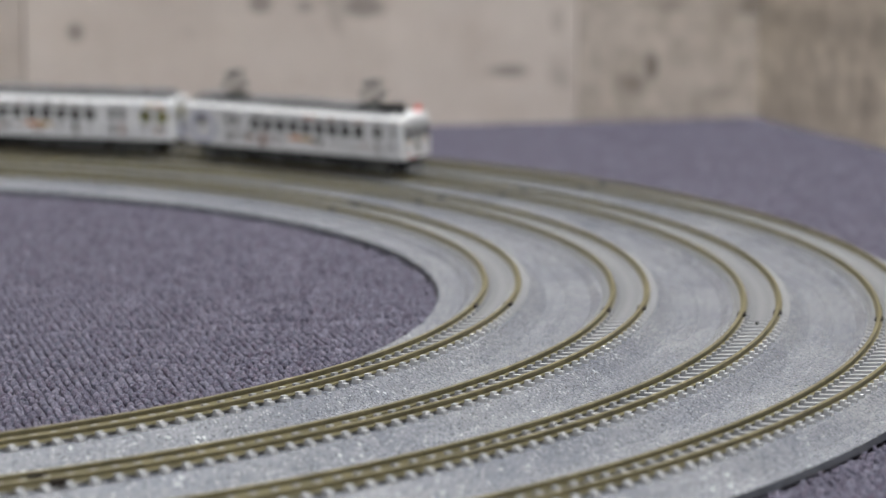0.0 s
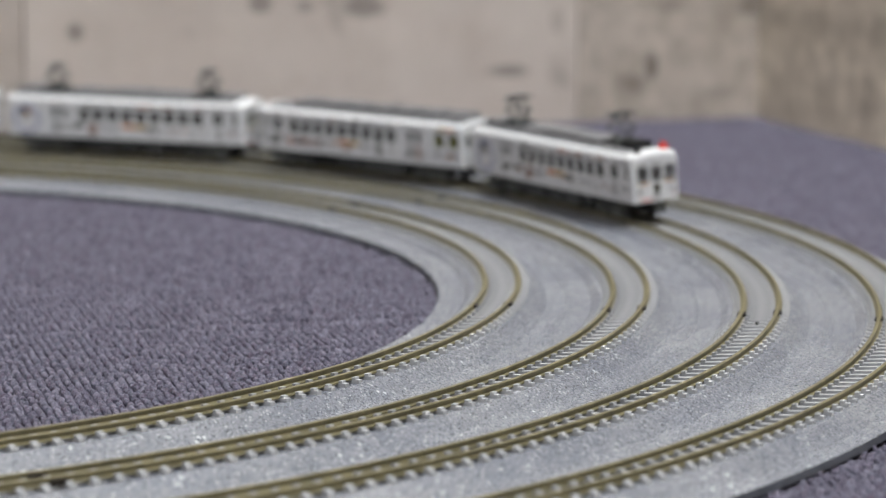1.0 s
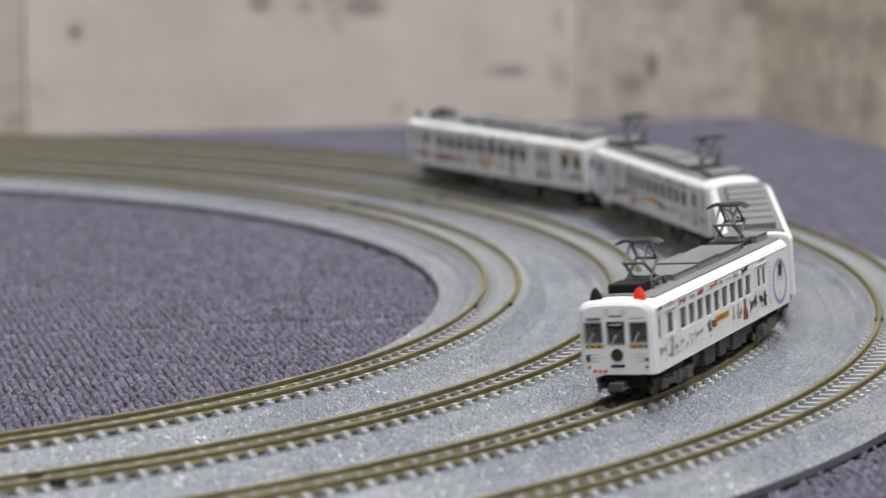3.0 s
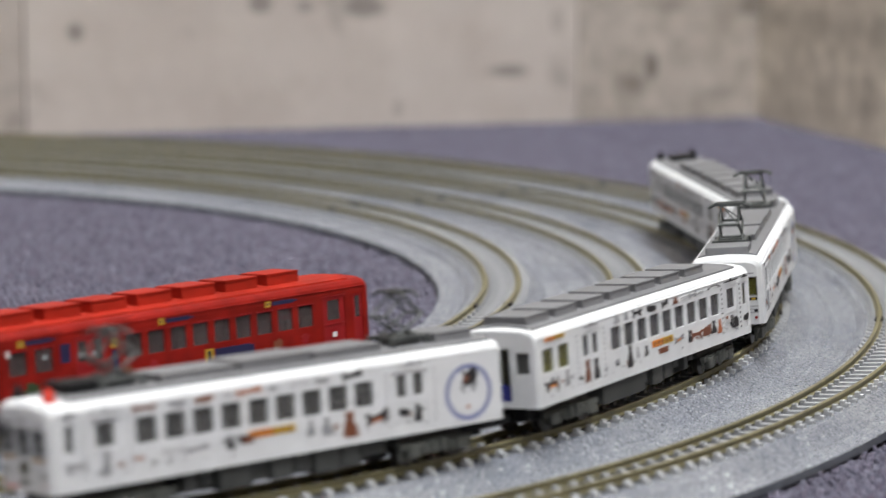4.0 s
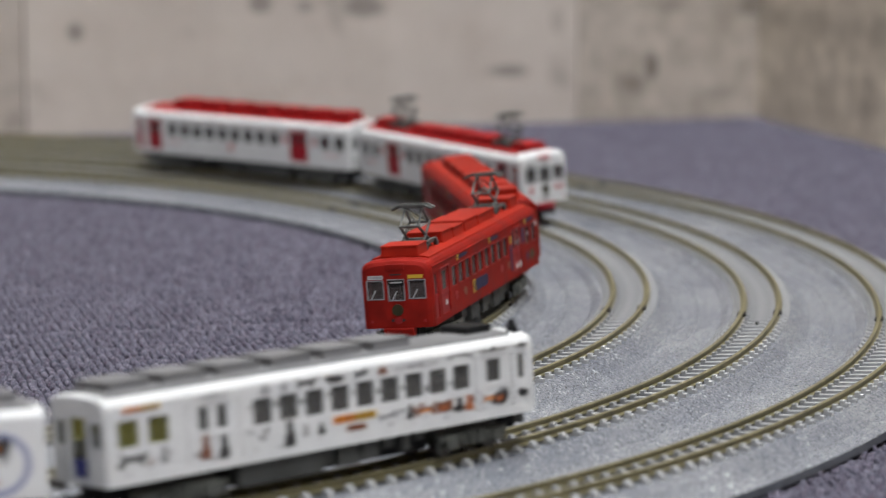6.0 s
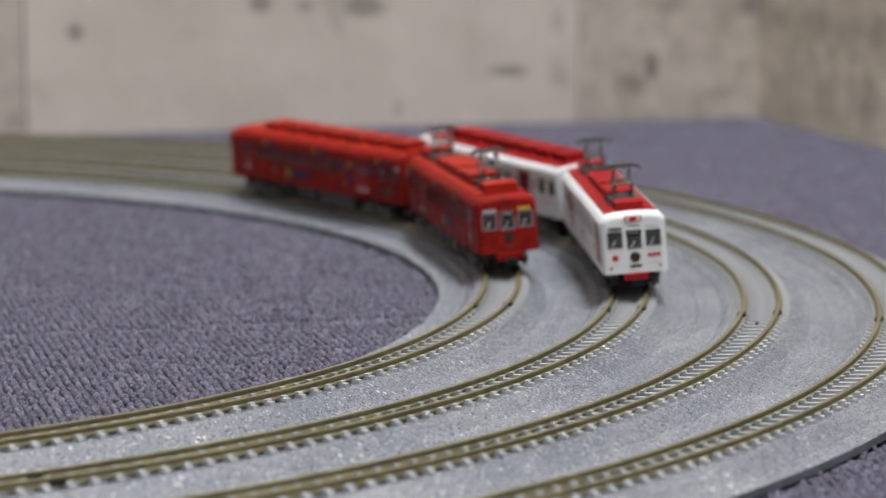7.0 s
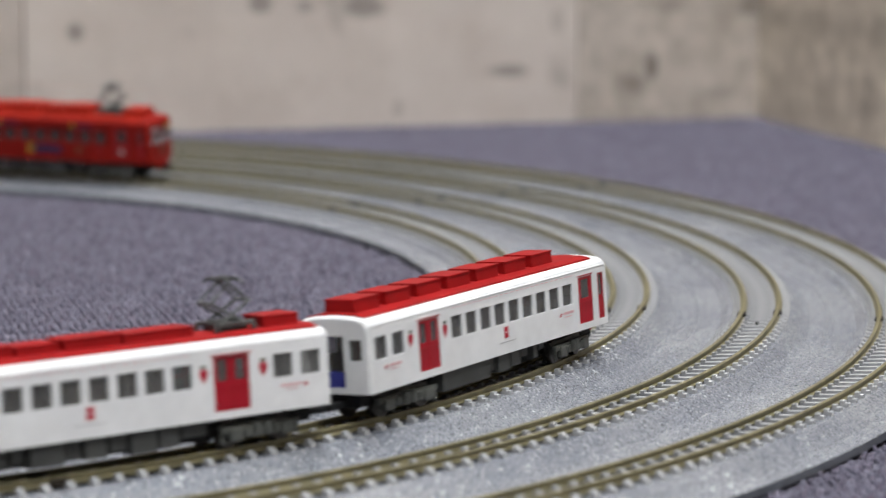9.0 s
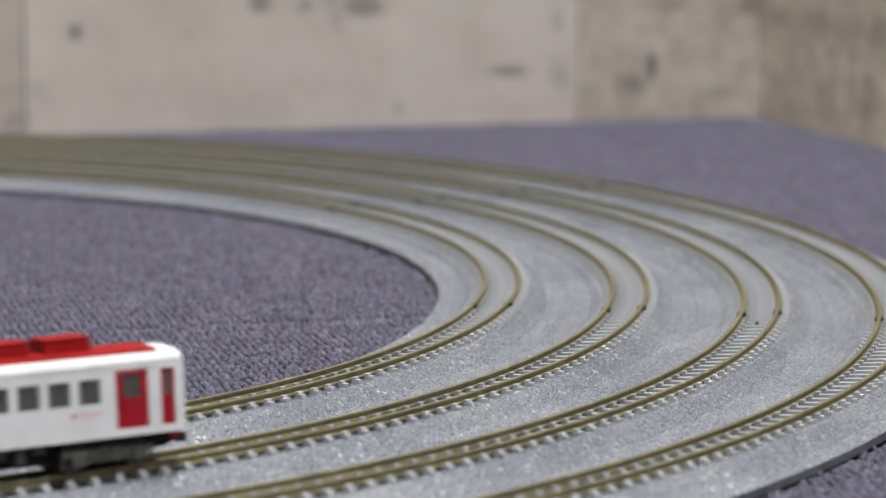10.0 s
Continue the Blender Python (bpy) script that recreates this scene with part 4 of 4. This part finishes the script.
    for s in (-1, 1):
        for k in range(3):
            face_bar(thing, "print_dot", s * 5.0 + (k - 1) * 1.5 - 0.45, s * 5.0 + (k - 1) * 1.5 + 0.45, 12.85, 13.4, M_YELLOW if k != 1 else M_ORANGE, 0.09)
        for k in range(3):
            face_bar(thing, "print_line", s * 6.0 - 1.6, s * 6.0 + 1.6, 9.6 + k * 0.8, 9.75 + k * 0.8, M_GREYP)
        face_bar(thing, "print_line", s * 3.4 - 0.7, s * 3.4 + 0.7, 10.6, 10.75, M_PALEP)
    for k in range(3):
        face_disc(thing, "tail_light", -5.6 + k * 1.3, 7.5, 0.42, M_EARRED, 0.08)
    return thing


def cab_face(thing, sign, lamp):
    """Signs, emblem and lights on the cab's face."""
    face_bar(thing, "destination_sign", -2.1, 2.1, 17.5, 18.7, M_BLACK, 0.16, "black roller sign")
    face_bar(thing, "number_plate", -7.1, -3.3, 18.95, 19.9, M_INK if lamp == M_REDPRINT else M_PALEP, 0.1)
    for k in range(4):
        face_bar(thing, "print_mark", -6.7 + 0.85 * k, -6.15 + 0.85 * k, 19.15, 19.7, M_GREYP if lamp == M_REDPRINT else sign, 0.14)
    face_bar(thing, "sign_print", -1.5, 1.5, 17.95, 18.25, M_GREYP if lamp == M_REDPRINT else M_PALEP, 0.2)
    face_bar(thing, "print_mark", -1.5, 1.5, 19.9, 20.2, M_INK)
    face_disc(thing, "emblem", 0.0, 11.2, 1.45, M_BRASS, 0.25, "round dark bronze emblem")
    face_bar(thing, "print_bar", -1.7, 1.7, 8.3, 9.0, M_INK)
    face_bar(thing, "print_bar", 3.3, 6.8, 19.4, 19.7, M_GREYP)
    for s in (-1, 1):
        face_disc(thing, "tail_light", s * 6.9, 8.4, 0.36, M_DARKRED, 0.12)


def berry_car(motor):
    radius = RADII[1]
    thing = car("train_car", "white model tram car with crimson roof and doors" + (" and two pantographs" if motor else ""), "white and crimson train",
                M_WHITE, M_REDROOF, BOXES_MOTOR if motor else BOXES_TRAILER, M_DOORRED, radius, PANTOS if motor else (), 1.9 if motor else 2.8, 4.0)
    for x in (-38.0, -23.4):
        figure(thing, x, 16.2, 1.4, 1.7, M_REDPRINT, BERRY)
        blot(thing, "leaf_print", x, 18.0, 0.8, 0.4, M_GREEN, 6, lift=0.12)
    for k in range(24):
        sticker(thing, "print_dash", -20.0 + 2.4 * k, -18.6 + 2.4 * k, 20.62, 20.78, M_PINK)
    sticker(thing, "mark_print", 2.7, 4.5, 10.4, 13.0, M_REDPRINT)
    sticker(thing, "mark_print", 3.1, 4.1, 11.5, 11.9, M_PINK, lift=0.09)
    sticker(thing, "print_line", 0.0, 7.4, 9.4, 9.55, M_GREYP)
    for x in (-48.5, 30.0):
        blot(thing, "berry_print", x, 11.8, 0.6, 0.6, M_REDPRINT, 8)
        for k in range(6):
            sticker(thing, "print_mark", x + 1.3 + 0.85 * k, x + 1.95 + 0.85 * k, 11.7, 12.3, M_PINK)
        sticker(thing, "print_bar", x + 1.8, x + 5.0, 11.0, 11.2, M_PINK)
    cab_face(thing, M_INK, M_REDPRINT)
    h = LEN / 2
    part("headlight_box", boxed(h - 1.2, h + 0.3, -2.4, 2.4, 21.2, 22.7, bevel=0.2), M_REDPRINT, thing, "red headlight box with two white lamps")
    for s in (-1, 1):
        face_disc(thing, "headlight", s * 1.5, 21.95, 0.55, M_WHITE, 0.36)
    part("snow_plough", boxed(h - 1.6, h + 0.4, -3.4, 3.4, 4.5, 6.7, bevel=0.4), M_DOORRED, thing, "crimson skirt below the cab")
    for k in range(3):
        face_bar(thing, "print_mark", 3.6 + 1.25 * k, 4.6 + 1.25 * k, 10.9, 12.0, M_REDPRINT)
    for s in (-1, 1):
        face_bar(thing, "print_line", s * 5.3 - 1.9, s * 5.3 + 1.9, 12.9, 13.05, M_PINK)
        face_bar(thing, "print_line", s * 5.3 - 1.5, s * 5.3 + 1.5, 9.2, 9.35, M_PALEP)
    face_disc(thing, "print_ring", -5.6, 11.2, 1.1, M_PINK, 0.03)
    face_disc(thing, "print_dot", -5.6, 11.2, 0.75, M_REDPRINT, 0.05)
    return thing


def red_car(motor):
    radius = RADII[0]
    thing = car("train_car", "red model tram car with dark prints" + (" and pantographs" if motor else ""), "red train",
                M_RED, M_REDLIT, BOXES_MOTOR if motor else BOXES_TRAILER, M_DARKRED, radius, PANTOS if motor else (), 2.4 if motor else 2.5, 5.0 if motor else 4.6, M_GLASSR, WINDOWS, M_GLASSR)
    for a, b in WINDOWS:
        sticker(thing, "window_trim", a - 0.35, b + 0.35, W_HI + 0.05, W_HI + 0.3, M_DARKRED)
    for s in (-1, 1):      # a yellow square, then a navy bar, read from left to right on either side
        for mid, w, z0, z1 in ((-45.0, 4.0, 20.0, 20.9), (-6.0, 4.0, 20.0, 20.9), (26.0, 4.0, 20.0, 20.9), (9.6, 6.2, 9.5, 12.4)):
            q = mid + s * w
            k = 0.8 if w < 5 else 1.2
            sticker(thing, "print_bar", *sorted((q - s * (k + 0.5), mid - s * w)), z0, z1, M_NAVY, (s,))
            sticker(thing, "print_bar", *sorted((mid - s * w, mid - s * (w + 1.2))), z0 + 0.25, z1 - 0.25, M_NAVY, (s,))
            sticker(thing, "print_square", q - k, q + k, z0 - 0.2, z1 + 0.2, M_YELLOW, (s,))
            sticker(thing, "print_mark", q - k * 0.45, q + k * 0.45, z0 + 0.15, z1 - 0.15, M_INK, (s,), lift=0.09)
    blot(thing, "patch_print", -41.5, 10.8, 1.8, 1.5, M_NAVY, 31)
    for k, x in enumerate((-20.5, -13.0, 24.5, 33.0)):
        blot(thing, "patch_print", x, 11.0, 1.5, 1.2, M_DARKRED if k % 2 else M_BROWN, 33 + k)
    sticker(thing, "print_bar", -24.6, -22.8, 9.0, 16.0, M_NAVY)
    sticker(thing, "print_square", -24.6, -22.8, 16.6, 18.4, M_YELLOW)
    sticker(thing, "print_mark", -24.1, -23.3, 17.1, 17.9, M_INK, lift=0.09)
    for x in (-33.0, -29.4):
        sticker(thing, "print_dot", x - 0.7, x + 0.7, 9.0, 10.4, M_WHITE)
        sticker(thing, "print_dot", x - 0.5, x + 0.5, 15.6, 16.6, M_GREYP)
    sticker(thing, "print_dot", -43.4, -42.2, 16.4, 17.4, M_GREYP)
    sticker(thing, "print_dot", -53.0, -52.0, 18.0, 19.4, M_WHITE)
    sticker(thing, "print_dot", 42.0, 43.4, 10.4, 11.6, M_WHITE)
    blot(thing, "patch_print", -47.0, 10.6, 3.0, 1.6, M_GREEN, 3)
    sticker(thing, "print_bar", -38.6, -36.0, 15.0, 19.0, M_NAVY)
    cab_face(thing, M_GREYP, M_DARKRED)
    blot_face = (("patch_print", 0.0, 8.6, 1.0, M_DARKRED),)
    for n, y, z, r, m in blot_face:
        face_disc(thing, n, y, z, r, m, 0.1)
    face_bar(thing, "print_bar", 3.2, 7.0, 19.0, 19.9, M_YELLOW, 0.12)
    h = LEN / 2
    part("snow_plough", boxed(h - 1.6, h + 0.6, -4.0, 4.0, 4.4, 6.7, bevel=0.4), M_RED, thing, "red skirt below the cab")
    part("headlight_box", boxed(h - 1.2, h + 0.3, -2.4, 2.4, 21.2, 22.7, bevel=0.2), M_RED, thing)
    return thing


CARS = []   # thing, radius, direction of travel, arc behind the leading car, whether the cab points ahead, angle at 5 s, speed, change of speed
for k in range(4):
    CARS.append((cat_car(k % 2 == 0, 20 + k, k in (0, 3)), RADII[2], -1, k * 0.1187, k % 2 == 0, -1.17385, 0.48719, 0.00732, 0.00022))
for k in range(2):
    CARS.append((berry_car(k == 0), RADII[1], -1, k * 0.1186, k == 0, 1.20548, 0.48914, -0.00059, 0.00013))
for k in range(2):
    CARS.append((red_car(k == 1), RADII[0], 1, k * 0.1187, k == 0, -0.1359, 0.4530, 0.0066, -0.00013))


def motions():
    for thing, radius, way, behind, ahead, at5, speed, gain, more in CARS:
        rows = []
        for k in range(0, 101):
            t = k / 10
            s = t - 5
            a = at5 + way * (speed * s + gain * s * s + more * s ** 3) - way * behind / radius
            out = Vector((math.cos(a), math.sin(a), 0))
            go = Vector((-math.sin(a), math.cos(a), 0)) * way * (1 if ahead else -1)
            lean = radians(CANT)
            up = Vector((0, 0, 1)) * math.cos(lean) - out * math.sin(lean)
            side = up.cross(go)
            m = Matrix((go, side, up)).transposed().to_4x4()
            m.translation = out * math.sqrt(radius ** 2 - 0.037 ** 2) + Vector((0, 0, RAIL_TOP))
            rows.append((t, m))
        walk(thing, rows)


motions()
